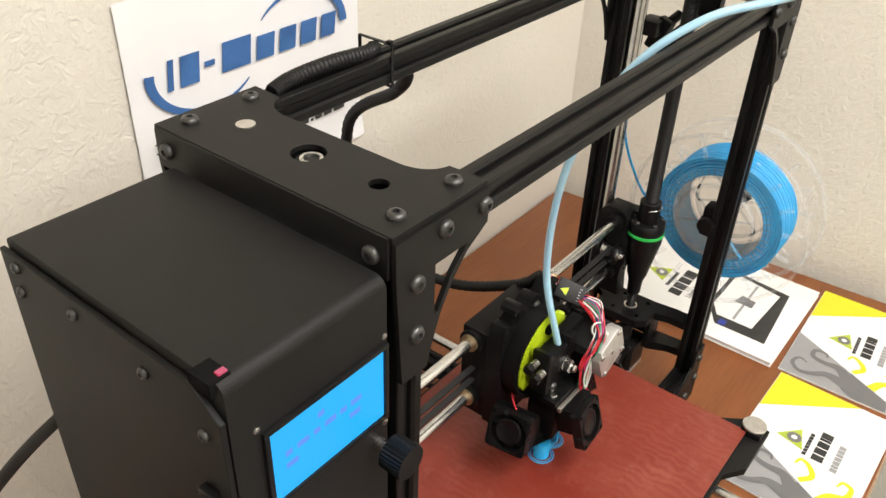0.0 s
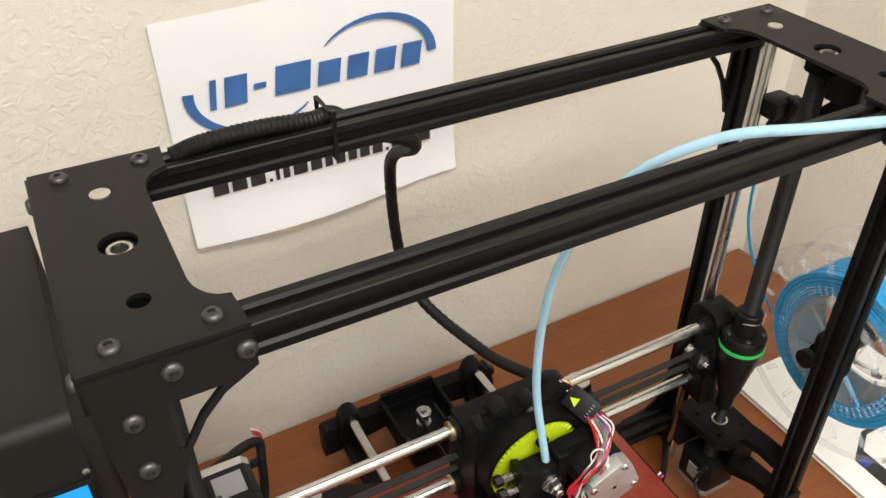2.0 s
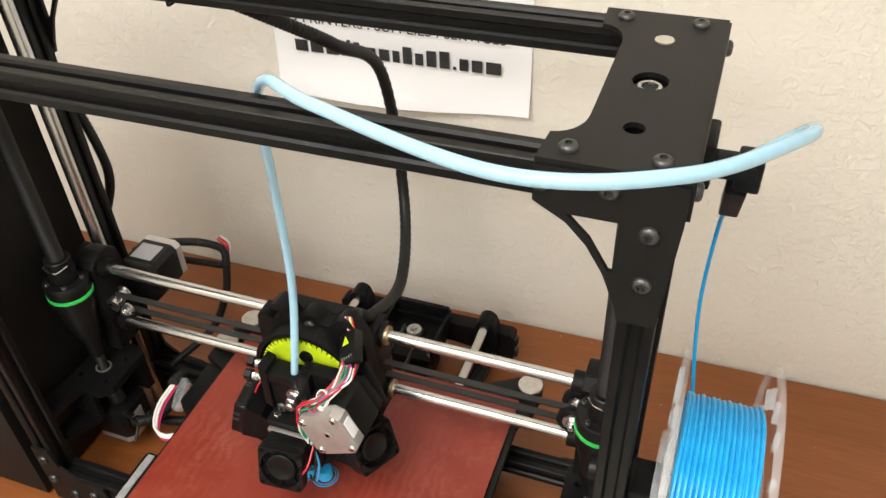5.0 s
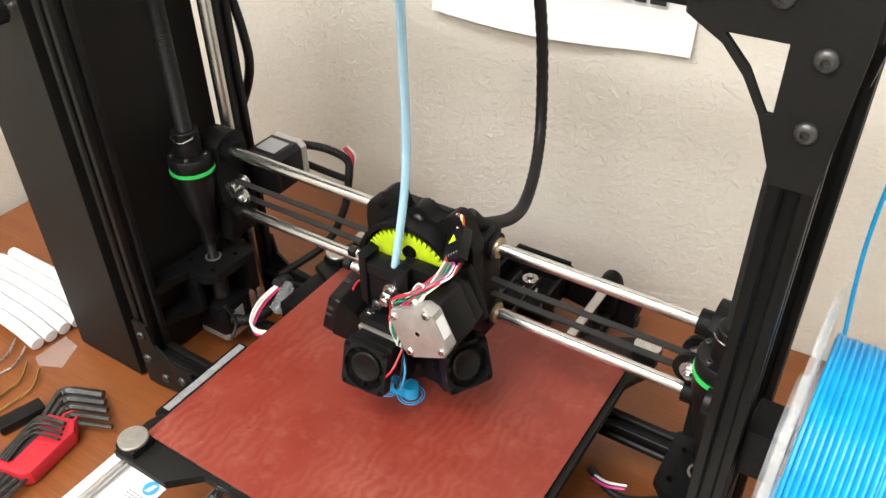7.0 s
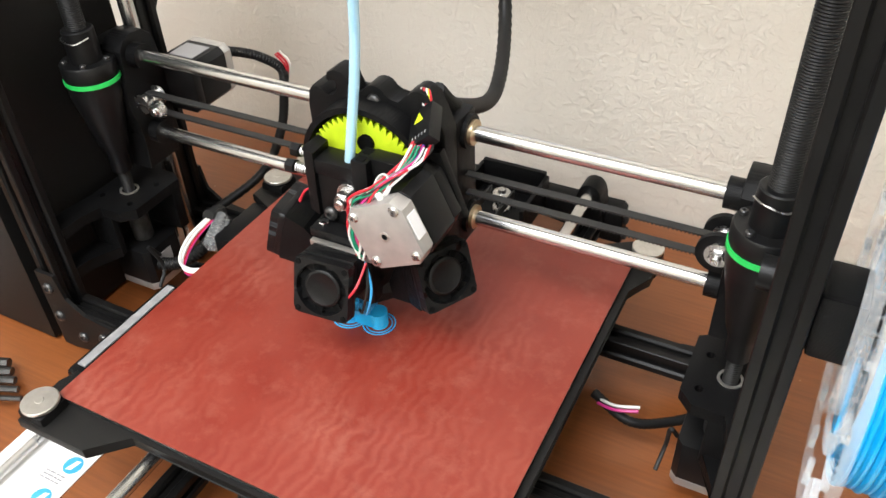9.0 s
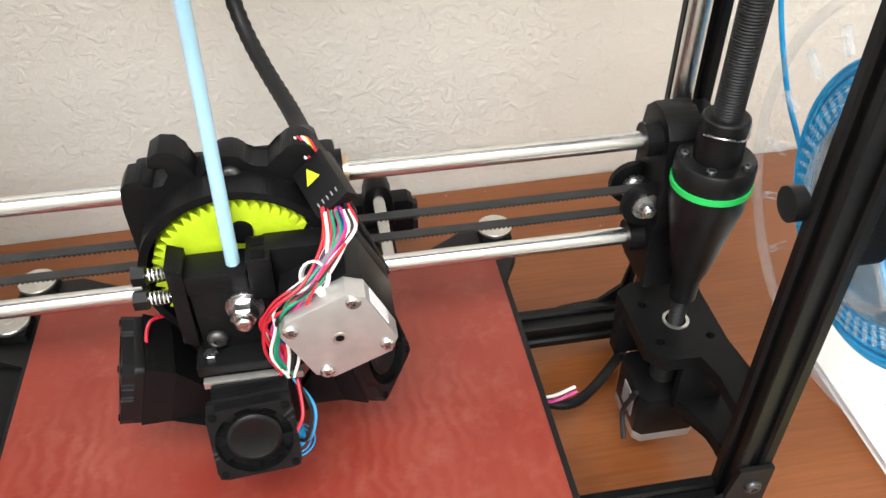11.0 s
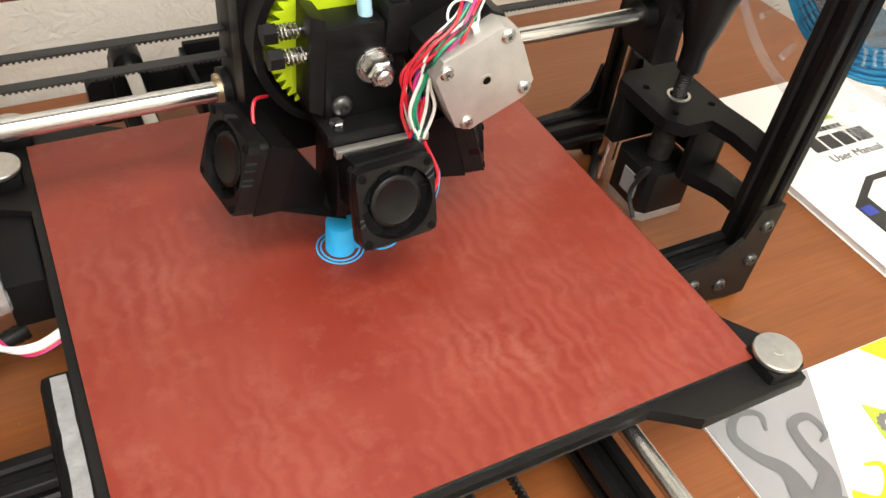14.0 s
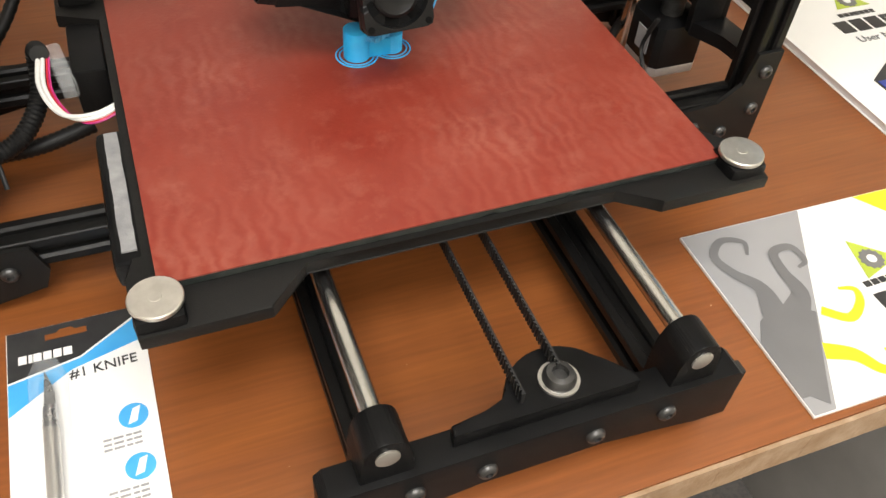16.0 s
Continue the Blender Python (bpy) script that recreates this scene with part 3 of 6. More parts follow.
def z_drive(sx):
    """Lift screw, guide rod, motor bracket and motor of one side."""
    x = sx * 0.2485
    bm = bmesh.new()
    rod(bm, (x, 0.050, 0.03), (x, 0.050, TOP - 0.003), 0.006, 20)
    part("guide_rod", bm, CHROME, printer, "polished steel guide rod")
    bm = bmesh.new()
    prof = []
    z = 0.270
    while z < TOP - 0.004:
        prof += [(0.0076, z), (0.0070, z + 0.0008)]
        z += 0.0016
    lathe(bm, prof, Matrix.Translation((x, 0, 0)), 16)
    part("lift_screw", bm, HOSE, printer, "dark threaded lift screw")
    bm = bmesh.new()
    prof = []
    z = 0.100
    while z < 0.178:
        prof += [(0.0050, z), (0.0043, z + 0.0008)]
        z += 0.0018
    lathe(bm, prof, Matrix.Translation((x, 0, 0)), 16)
    part("lower_screw", bm, HOSE, printer, "dark threaded screw end")
    # nut housing that tapers downwards
    bm = bmesh.new()
    lathe(bm, [(0.0065, 0.150), (0.0078, 0.150), (0.0082, 0.166), (0.0115, 0.176), (0.0150, 0.196), (0.0185, 0.214), (0.0200, 0.222), (0.0200, 0.2325), (0.0202, 0.2360), (0.0206, 0.2372), (0.0206, 0.2465), (0.0195, 0.2480), (0.0122, 0.2482), (0.0118, 0.2720), (0.0108, 0.2728), (0.0080, 0.2728)], Matrix.Translation((x, 0, 0)), 36)
    nut = part("nut_housing", bm, PLASTIC, printer, "black tapered nut housing")
    nut.location.z = LIFT
    bm = bmesh.new()
    ring(bm, 0.0185, 0.0211, 0.2318, 0.2352, Matrix.Translation((x, 0, 0)))
    part("seal", bm, GREEN, nut, "bright green seal ring")
    for k in range(5):
        a = radians(20 + 72 * k)
        bm = bmesh.new()
        c = (x + 0.0163 * math.cos(a), 0.0163 * math.sin(a))
        lathe(bm, [(0.0024, 0.2478), (0.0024, 0.2500), (0.0019, 0.2506), (0.0011, 0.2506), (0.0010, 0.2490)], Matrix.Translation((*c, 0)), 12)
        part("screw_head", bm, BOLT, nut)
    bm = bmesh.new()
    sweep(bm, [(x - 0.0125, -0.004, 0.2655), (x - 0.006, -0.0118, 0.267), (x + 0.006, -0.0118, 0.265), (x + 0.0126, -0.002, 0.268)], 0.0006, 6, 5)
    part("tie_wire", bm, ZINC, nut, "thin bright wire tie")
    # bracket at the foot
    bm = bmesh.new()
    top = [(0.222, 0.030), (0.2225, -0.020), (0.232, -0.030), (0.252, -0.0305), (0.2565, -0.047), (0.2565, -0.0666), (0.2765, -0.0666), (0.2765, -0.045), (0.273, -0.02), (0.273, 0.02), (0.2765, 0.045), (0.2765, 0.0666), (0.2565, 0.0666), (0.2535, 0.045), (0.246, 0.036), (0.232, 0.036)]
    drills = [(x, 0.0, 0.0070)] + [(x + a * 0.0155, b * 0.0155, 0.0027) for a in (-1, 1) for b in (-1, 1)]
    loops = [[(cx + r * math.cos(math.pi * k / 8), cy + r * math.sin(math.pi * k / 8)) for k in range(16)] for cx, cy, r in drills]
    drilled(bm, [[(sx * a, b) for a, b in top]] + loops, 0.1185, 0.1275)
    bracket = part("motor_bracket", bm, PRINTED, printer, "black printed motor bracket")
    bracket.location = (0, 0, 0.0085)
    bm = bmesh.new()
    for lo, hi in (((0.2225, 0.020, 0.080), (0.2725, 0.030, 0.1186)), ((0.2680, -0.030, 0.080), (0.2735, 0.0205, 0.1186)), ((0.2430, -0.0305, 0.080), (0.2685, -0.0245, 0.1186))):
        span(bm, (min(sx * lo[0], sx * hi[0]), lo[1], lo[2]), (max(sx * lo[0], sx * hi[0]), hi[1], hi[2]), 0.001)
    part("bracket_wall", bm, PRINTED, bracket)
    bm = bmesh.new()
    arm = [(0.244, -0.030), (0.2565, -0.052), (0.2565, -0.0666), (0.2765, -0.0666), (0.2735, -0.03)]
    prism(bm, [(sx * a, b) for a, b in arm], 0.078, 0.088, bevel=0.001)
    part("lower_arm", bm, PRINTED, bracket)
    bm = bmesh.new()
    ring(bm, 0.0062, 0.0080, 0.1274, 0.1284, Matrix.Translation((x, 0, 0)))
    part("bearing", bm, BRUSHED, bracket, "bright bearing ring")
    bm = bmesh.new()
    lathe(bm, [(0.0085, 0.079), (0.0085, 0.101), (0.0075, 0.102)], Matrix.Translation((x, 0, 0)), 20)
    part("coupler", bm, BOLT, bracket, "dark steel shaft coupler")
    # motor
    c = 0.0045
    square = [(-0.021 + c, -0.021), (0.021 - c, -0.021), (0.021, -0.021 + c), (0.021, 0.021 - c), (0.021 - c, 0.021), (-0.021 + c, 0.021), (-0.021, 0.021 - c), (-0.021, -0.021 + c)]
    bm = bmesh.new()
    prism(bm, square, 0.0445, 0.0785, Matrix.Translation((x, 0, 0)), 0.0006)
    motor = part("motor", bm, PLASTIC, printer, "black stepper motor")
    motor.location = (0, 0, 0.0085)
    bm = bmesh.new()
    prism(bm, square, 0.0370, 0.0444, Matrix.Translation((x, 0, 0)), 0.0012)
    part("motor_cap", bm, MOTOR_CAP, motor, "silver motor end cap")
    bm = bmesh.new()
    span(bm, (x - sx * 0.0213 - 0.0003, -0.010, 0.052), (x - sx * 0.0213 + 0.0003, 0.006, 0.070))
    part("sticker", bm, INK_GREY, motor, "small grey label", smooth=False)
    bm = bmesh.new()
    sweep(bm, [(x - sx * 0.0225, -0.008, 0.070), (x - sx * 0.026, -0.020, 0.088), (x - sx * 0.028, -0.012, 0.062), (x - sx * 0.030, -0.024, 0.048)], 0.0016, 8, 6)
    part("cable", bm, RUBBER, motor)


z_drive(-1)
z_drive(1)


def x_end(sx):
    """Printed block that holds the two cross rods and the belt's pulley."""
    X = lambda a: sx * a
    bm = bmesh.new()
    side = [(0.012, 0.148), (0.046, 0.148), (0.052, 0.165), (0.052, 0.238), (0.049, 0.252), (0.041, 0.259), (0.030, 0.260), (0.020, 0.257), (0.0145, 0.250), (0.0145, 0.232), (0.010, 0.226), (0.010, 0.196), (0.0145, 0.188), (0.0145, 0.172)]
    m = Matrix(((0, 0, sx, 0), (1, 0, 0, 0), (0, 1, 0, 0), (0, 0, 0, 1)))
    prism(bm, side, 0.2285, 0.2480, m, 0.0012)
    end = part("rod_end_block", bm, PRINTED, printer, "black printed cross-rod end block")
    end.location.z = LIFT
    bm = bmesh.new()
    for z in (0.2437, 0.177):
        rod(bm, (X(0.2195), 0.028, z), (X(0.229), 0.028, z), 0.0095, 20)
    prism(bm, [(-0.002, 0.254), (0.046, 0.254), (0.052, 0.236), (0.052, 0.180), (0.014, 0.180), (0.010, 0.240)], 0.2475, 0.2615, m, 0.001)
    part("collar", bm, PRINTED, end)
    if sx > 0:
        for yy in (0.0195, 0.040):
            bm = bmesh.new()
            lathe(bm, [(0.0135, -0.002), (0.0135, 0.002)], Matrix.Translation((X(0.2235), yy, 0.2065)) @ FRONT, 24)
            part("pulley_cheek", bm, PRINTED, end)
    bm = bmesh.new()
    lathe(bm, [(0.0080, -0.010), (0.0080, -0.0085), (0.0062, -0.0082), (0.0062, 0.0082), (0.0080, 0.0085), (0.0080, 0.010)], Matrix.Translation((X(0.2235), 0.026, 0.2065)) @ FRONT, 24)
    part("pulley", bm, ZINC, end, "bright belt pulley")
    bm = bmesh.new()
    m = Matrix.Translation((0.2235 if sx > 0 else -0.2060, 0.0185, 0.2060)) @ FRONT
    lathe(bm, [(0.0072, 0), (0.0072, 0.0012), (0.0040, 0.0013)], m, 24)
    lathe(bm, [(0.0052, 0.0012), (0.0052, 0.0052), (0.0046, 0.0060)], m, 6)
    lathe(bm, [(0.0030, 0.0060), (0.0030, 0.0080), (0.0024, 0.0086)], m, 14)
    part("nut", bm, ZINC, end, "bright hex nut and washer")
    # Raised near-black discs paint the shade of two screw holes.
    bm = bmesh.new()
    lathe(bm, [(0.0018, 0), (0.0018, 0.0006)], Matrix.Translation((X(0.2400), 0.0142, 0.236)) @ FRONT, 10)
    lathe(bm, [(0.0018, 0), (0.0018, 0.0006)], Matrix.Translation((X(0.2400), 0.0142, 0.180)) @ FRONT, 10)
    part("screw_hole_disc", bm, SHADE_BLACK, end)
    return end


x_end(-1)
x_end(1)

for z in (0.2437 + LIFT, 0.177 + LIFT):
    bm = bmesh.new()
    rod(bm, (-0.2285, 0.028, z), (0.2285, 0.028, z), 0.0051, 24)
    part("cross_rod", bm, CHROME, printer, "polished steel cross rod")


def belt(lo, hi, axis):
    """A toothed belt: a thin strip with small teeth on one side."""
    bm = bmesh.new()
    span(bm, lo, hi)
    n = int((hi[axis] - lo[axis]) / 0.0025)
    for k in range(n):
        a, b = list(lo), list(hi)
        a[axis] = lo[axis] + k * 0.0025
        b[axis] = a[axis] + 0.0012
        thin = 2 if axis == 0 else 0
        b[thin], a[thin] = lo[thin], lo[thin] - 0.0008
        quad = [(a[0], a[1], a[2]), (b[0], b[1], b[2])]
        put_box(bm, [abs(q - p) for p, q in zip(*quad)], [(p + q) / 2 for p, q in zip(*quad)])
    return part("belt", bm, RUBBER, printer, "black toothed belt", smooth=False)


belt((-0.2235, 0.0225, 0.2130 + LIFT), (0.2235, 0.0285, 0.2140 + LIFT), 0)
belt((-0.2235, 0.0225, 0.1985 + LIFT), (0.2235, 0.0285, 0.1995 + LIFT), 0)

# cross-axis motor behind the far end block
bm = bmesh.new()
c = 0.005
square = [(-0.021 + c, -0.021), (0.021 - c, -0.021), (0.021, -0.021 + c), (0.021, 0.021 - c), (0.021 - c, 0.021), (-0.021 + c, 0.021), (-0.021, 0.021 - c), (-0.021, -0.021 + c)]
prism(bm, square, -0.092, -0.060, Matrix.Translation((-0.219, 0, 0.2065)) @ FRONT, 0.0006)
xm = part("cross_motor", bm, PLASTIC, printer, "black stepper motor behind the cross rods")
xm.location.z = LIFT
bm = bmesh.new()
prism(bm, square, -0.100, -0.0921, Matrix.Translation((-0.219, 0, 0.2065)) @ FRONT, 0.0008)
part("motor_cap", bm, MOTOR_CAP, xm, "silver motor end cap")
bm = bmesh.new()
prism(bm, square, -0.0599, -0.052, Matrix.Translation((-0.219, 0, 0.2065)) @ FRONT, 0.0008)
part("motor_cap", bm, PLASTIC, xm, "black motor front cap")
bm = bmesh.new()
span(bm, (-0.231, 0.064, 0.2276), (-0.207, 0.086, 0.2282))
part("sticker", bm, INK_GREY, xm, "pale grey label", smooth=False)


# ---- bed and its slide ----
YL, YR, YZ = -0.067, 0.0875, 0.094


def slide():
    for x in (YL, YR):
        beam("slide_beam", (x, -0.272, 0.052), (x, 0.222, 0.052), printer)
        bm = bmesh.new()
        rod(bm, (x, -0.282, YZ), (x, 0.226, YZ), 0.0051, 24)
        part("slide_rod", bm, CHROME, printer, "polished steel slide rod")
        for y, s in ((-0.274, -1), (0.219, 1)):
            bm = bmesh.new()
            hump = [(-0.0125, 0.062), (0.0125, 0.062), (0.0125, YZ - 0.010), (0.0105, YZ - 0.003)] + arc(0, YZ, 0.0105, 0, 180, 10) + [(-0.0105, YZ - 0.003), (-0.0125, YZ - 0.010)]
            prism(bm, hump, -0.010, 0.010, Matrix.Translation((x, y, 0)) @ FRONT, 0.001)
            cap = part("rod_clamp", bm, PRINTED, printer, "black printed rod clamp")
            bm = bmesh.new()
            lathe(bm, [(0.0056, 0), (0.0056, 0.0008), (0.005, 0.0011)], Matrix.Translation((x, y - 0.010 if s < 0 else y + 0.010, YZ)) @ (FRONT if s < 0 else BACKWARD), 20)
            part("rod_face", bm, BRUSHED, cap, "bright rod end")
    for s, y0 in ((-1, -0.2790), (1, 0.2310)):
        arch = [(YL - 0.030, 0.0390), (YL - 0.012, 0.0390), (YL + 0.010, 0.0440), (YL + 0.045, 0.0490), (YR - 0.045, 0.0490), (YR - 0.010, 0.0440), (YR + 0.012, 0.0390), (YR + 0.030, 0.0390),
                (YR + 0.030, 0.0730), (YR + 0.026, 0.0770), (YL - 0.026, 0.0770), (YL - 0.030, 0.0730)]
        bm = bmesh.new()
        prism(bm, arch, -0.0085, 0.0085, Matrix.Translation((0, y0, 0)) @ FRONT, 0.0012)
        plate = part("end_plate", bm, PRINTED, printer, "black printed arched end plate of the bed slide")
        for x in (YL + 0.012, -0.02, 0.036, YR - 0.012):
            bolt(plate, (x, y0 + s * 0.0085, 0.061), FRONT if s < 0 else BACKWARD)
        for dz in (0.048, 0.066):
            bm = bmesh.new()
            span(bm, (YR + 0.0285, y0 - 0.006, dz - 0.005), (YR + 0.034, y0 + 0.002, dz + 0.005), 0.0012)
            part("rubber_stop", bm, RUBBER, plate)
    # idler carrier in front
    bm = bmesh.new()
    plan = [(-0.0350, -0.2800), (-0.0340, -0.2740), (-0.0170, -0.2720), (-0.0070, -0.2700)] + arc(0.0215, -0.2770, 0.0290, 165, 48, 10) + [(0.0470, -0.2640), (0.0580, -0.2740), (0.0590, -0.2800)]
    prism(bm, plan, 0.0765, 0.0860, bevel=0.0012)
    carrier = part("idler_carrier", bm, PRINTED, printer, "black printed belt idler carrier")
    bm = bmesh.new()
    ring(bm, 0.0070, 0.0100, 0.0860, 0.0872, Matrix.Translation((0.0220, -0.2675, 0)))
    part("washer", bm, BRUSHED, carrier, "bright washer")
    bm = bmesh.new()
    lathe(bm, [(0.0082, 0.0860), (0.0082, 0.0890), (0.0066, 0.0917), (0.0040, 0.0923), (0.0036, 0.0895)], Matrix.Translation((0.0220, -0.2675, 0)), 24)
    part("idler_bolt", bm, BOLT, carrier, "dark button-head bolt")
    # motor tray behind
    bm = bmesh.new()
    for lo, hi in (((-0.030, 0.172, 0.060), (0.034, 0.236, 0.066)), ((-0.033, 0.172, 0.060), (-0.029, 0.236, 0.088)), ((0.033, 0.172, 0.060), (0.037, 0.236, 0.088)), ((-0.030, 0.232, 0.060), (0.034, 0.237, 0.092))):
        span(bm, lo, hi, 0.0008)
    tray = part("motor_tray", bm, PRINTED, printer, "black printed tray round the belt motor")
    tray.location = (0.005, -0.006, 0.002)
    bm = bmesh.new()
    lathe(bm, [(0.0085, 0.066), (0.0085, 0.069), (0.0060, 0.0693), (0.0060, 0.081), (0.0085, 0.0813), (0.0085, 0.084), (0.004, 0.0845), (0.0035, 0.088)], Matrix.Translation((0.005, 0.198, 0)), 24)
    part("belt_pulley", bm, ZINC, tray, "bright belt pulley and screw")
    bm = bmesh.new()
    span(bm, (-0.017, 0.177, 0.018), (0.027, 0.219, 0.0595), 0.003)
    part("motor", bm, PLASTIC, tray)
    for x in (-0.024, 0.030):
        bolt(tray, (x, 0.182, 0.066))
    belt((0.0000, -0.274, YZ - 0.008), (0.0010, 0.190, YZ), 1)
    belt((0.0225, -0.264, YZ - 0.008), (0.0235, 0.190, YZ), 1)


slide()

BX0, BX1, BY0, BY1, BZ = -0.1415, 0.1575, -0.1835, 0.1020, 0.1195


def bed():
    bm = bmesh.new()
    plan = [(BX0 - 0.012, BY0 - 0.024), (BX0 + 0.046, BY0 - 0.024), (BX0 + 0.066, BY0 - 0.002), (BX1 - 0.066, BY0 - 0.002), (BX1 - 0.046, BY0 - 0.018), (BX1 + 0.020, BY0 - 0.018),
            (BX1 + 0.024, BY0 + 0.006), (BX1 + 0.004, BY0 + 0.030), (BX1 + 0.004, BY1 - 0.025), (BX1 + 0.016, BY1 - 0.005), (BX1 + 0.016, BY1 + 0.034), (BX1 - 0.010, BY1 + 0.034), (BX1 - 0.055, BY1 + 0.004),
            (BX0 + 0.060, BY1 + 0.004), (BX0 + 0.020, BY1 + 0.026), (BX0 - 0.018, BY1 + 0.026), (BX0 - 0.030, BY1 - 0.010), (BX0 - 0.030, BY1 - 0.040), (BX0 - 0.004, BY1 - 0.050), (BX0 - 0.004, BY0 + 0.035), (BX0 - 0.014, BY0 + 0.012)]
    prism(bm, plan, BZ - 0.013, BZ - 0.0052, bevel=0.001)
    plate = part("bed_plate", bm, STEEL_BLACK, printer, "black bed carrier plate")
    bm = bmesh.new()
    span(bm, (BX0, BY0, BZ - 0.0050), (BX1, BY1, BZ - 0.0010), 0.0004)
    part("glass", bm, GLASS_EDGE, plate, "dark glass bed plate")
    bm = bmesh.new()
    span(bm, (BX0, BY0, BZ - 0.0009), (BX1, BY1, BZ), 0.0002)
    part("print_sheet", bm, BED, plate, "worn matt red print sheet with faint old outlines")
    for x, y in ((BX0 - 0.0015, BY0 - 0.0110), (BX1 + 0.0085, BY0 - 0.0040), (BX0 - 0.0165, BY1 - 0.0185), (BX0 - 0.0065, BY1 + 0.0170), (BX1 + 0.0060, BY1 + 0.0195)):
        bm = bmesh.new()
        put_box(bm, (0.0225, 0.0225, 0.0185), (x, y, BZ - 0.0075), None, 0.0035)
        block = part("corner_block", bm, PRINTED, plate)
        bm = bmesh.new()
        lathe(bm, [(0.0045, BZ - 0.006), (0.0045, BZ + 0.0018), (0.0118, BZ + 0.0020), (0.0122, BZ + 0.0026), (0.0122, BZ + 0.0044), (0.0117, BZ + 0.0050), (0.0030, BZ + 0.0050), (0.0028, BZ + 0.0053), (0.0010, BZ + 0.0053)], Matrix.Translation((x, y, 0)), 36)
        part("clamp_washer", bm, BRUSHED, plate, "turned steel clamp washer")
    # wiper bar with its foam strip beside the bed
    bm = bmesh.new()
    put_box(bm, (0.017, 0.102, 0.016), (BX0 - 0.0095, -0.112, BZ - 0.013), None, 0.0045)
    bar = part("wiper_holder", bm, PRINTED, plate, "black holder beside the bed")
    edge = [0.0036 + 0.0006 * noise.noise((k * 1.7, 0.3, 0)) for k in range(30)]
    ys = [-0.155 + 0.090 * k / 14 for k in range(15)]
    outline = [(BX0 - 0.0095 - edge[k], y) for k, y in enumerate(ys)] + [(BX0 - 0.0095 + edge[29 - k], ys[14 - k]) for k in range(15)]
    bm = bmesh.new()
    prism(bm, outline, BZ - 0.0051, BZ - 0.0039)
    part("wiper_pad", bm, FOAM, bar, "scuffed grey wiper strip", smooth=False)
    # cable box under the far side edge
    bm = bmesh.new()
    put_box(bm, (0.020, 0.055, 0.030), (BX0 - 0.016, 0.030, BZ - 0.024), None, 0.002)
    part("cable_cover", bm, PRINTED, plate, "black cable cover")
    bm = bmesh.new()
    put_box(bm, (0.010, 0.034, 0.012), (BX0 - 0.031, 0.012, BZ - 0.012), pose(0, 0, 0, 20, 0, 12), 0.003)
    part("sleeve", bm, SPOOL_RIM, plate, "clear shrink sleeve")
    loops = ((WIRE_WHITE, 0.0014, 0.0, "white bed cable"), (WIRE_WHITE, 0.0013, 0.0026, "white bed cable"), (WIRE_RED, 0.0006, 0.0048, "red bed cable"), (WIRE_PINK, 0.0006, 0.0060, "magenta bed cable"))
    for mat, r, o, label in loops:
        bm = bmesh.new()
        sweep(bm, [(BX0 - 0.042 + o, 0.018, BZ - 0.004), (BX0 - 0.043 + o, -0.008, BZ - 0.008 - o * 0.5), (BX0 - 0.034 + o, -0.030 - o * 0.3, BZ - 0.012 - o * 0.4), (BX0 - 0.016, -0.038 - o * 0.5, BZ - 0.010 - o * 0.6), (BX0 + 0.004, -0.030 - o, BZ - 0.0075 - o * 0.3)], r, 8, 8)
        part("bed_cable", bm, mat, plate, label)


bed()


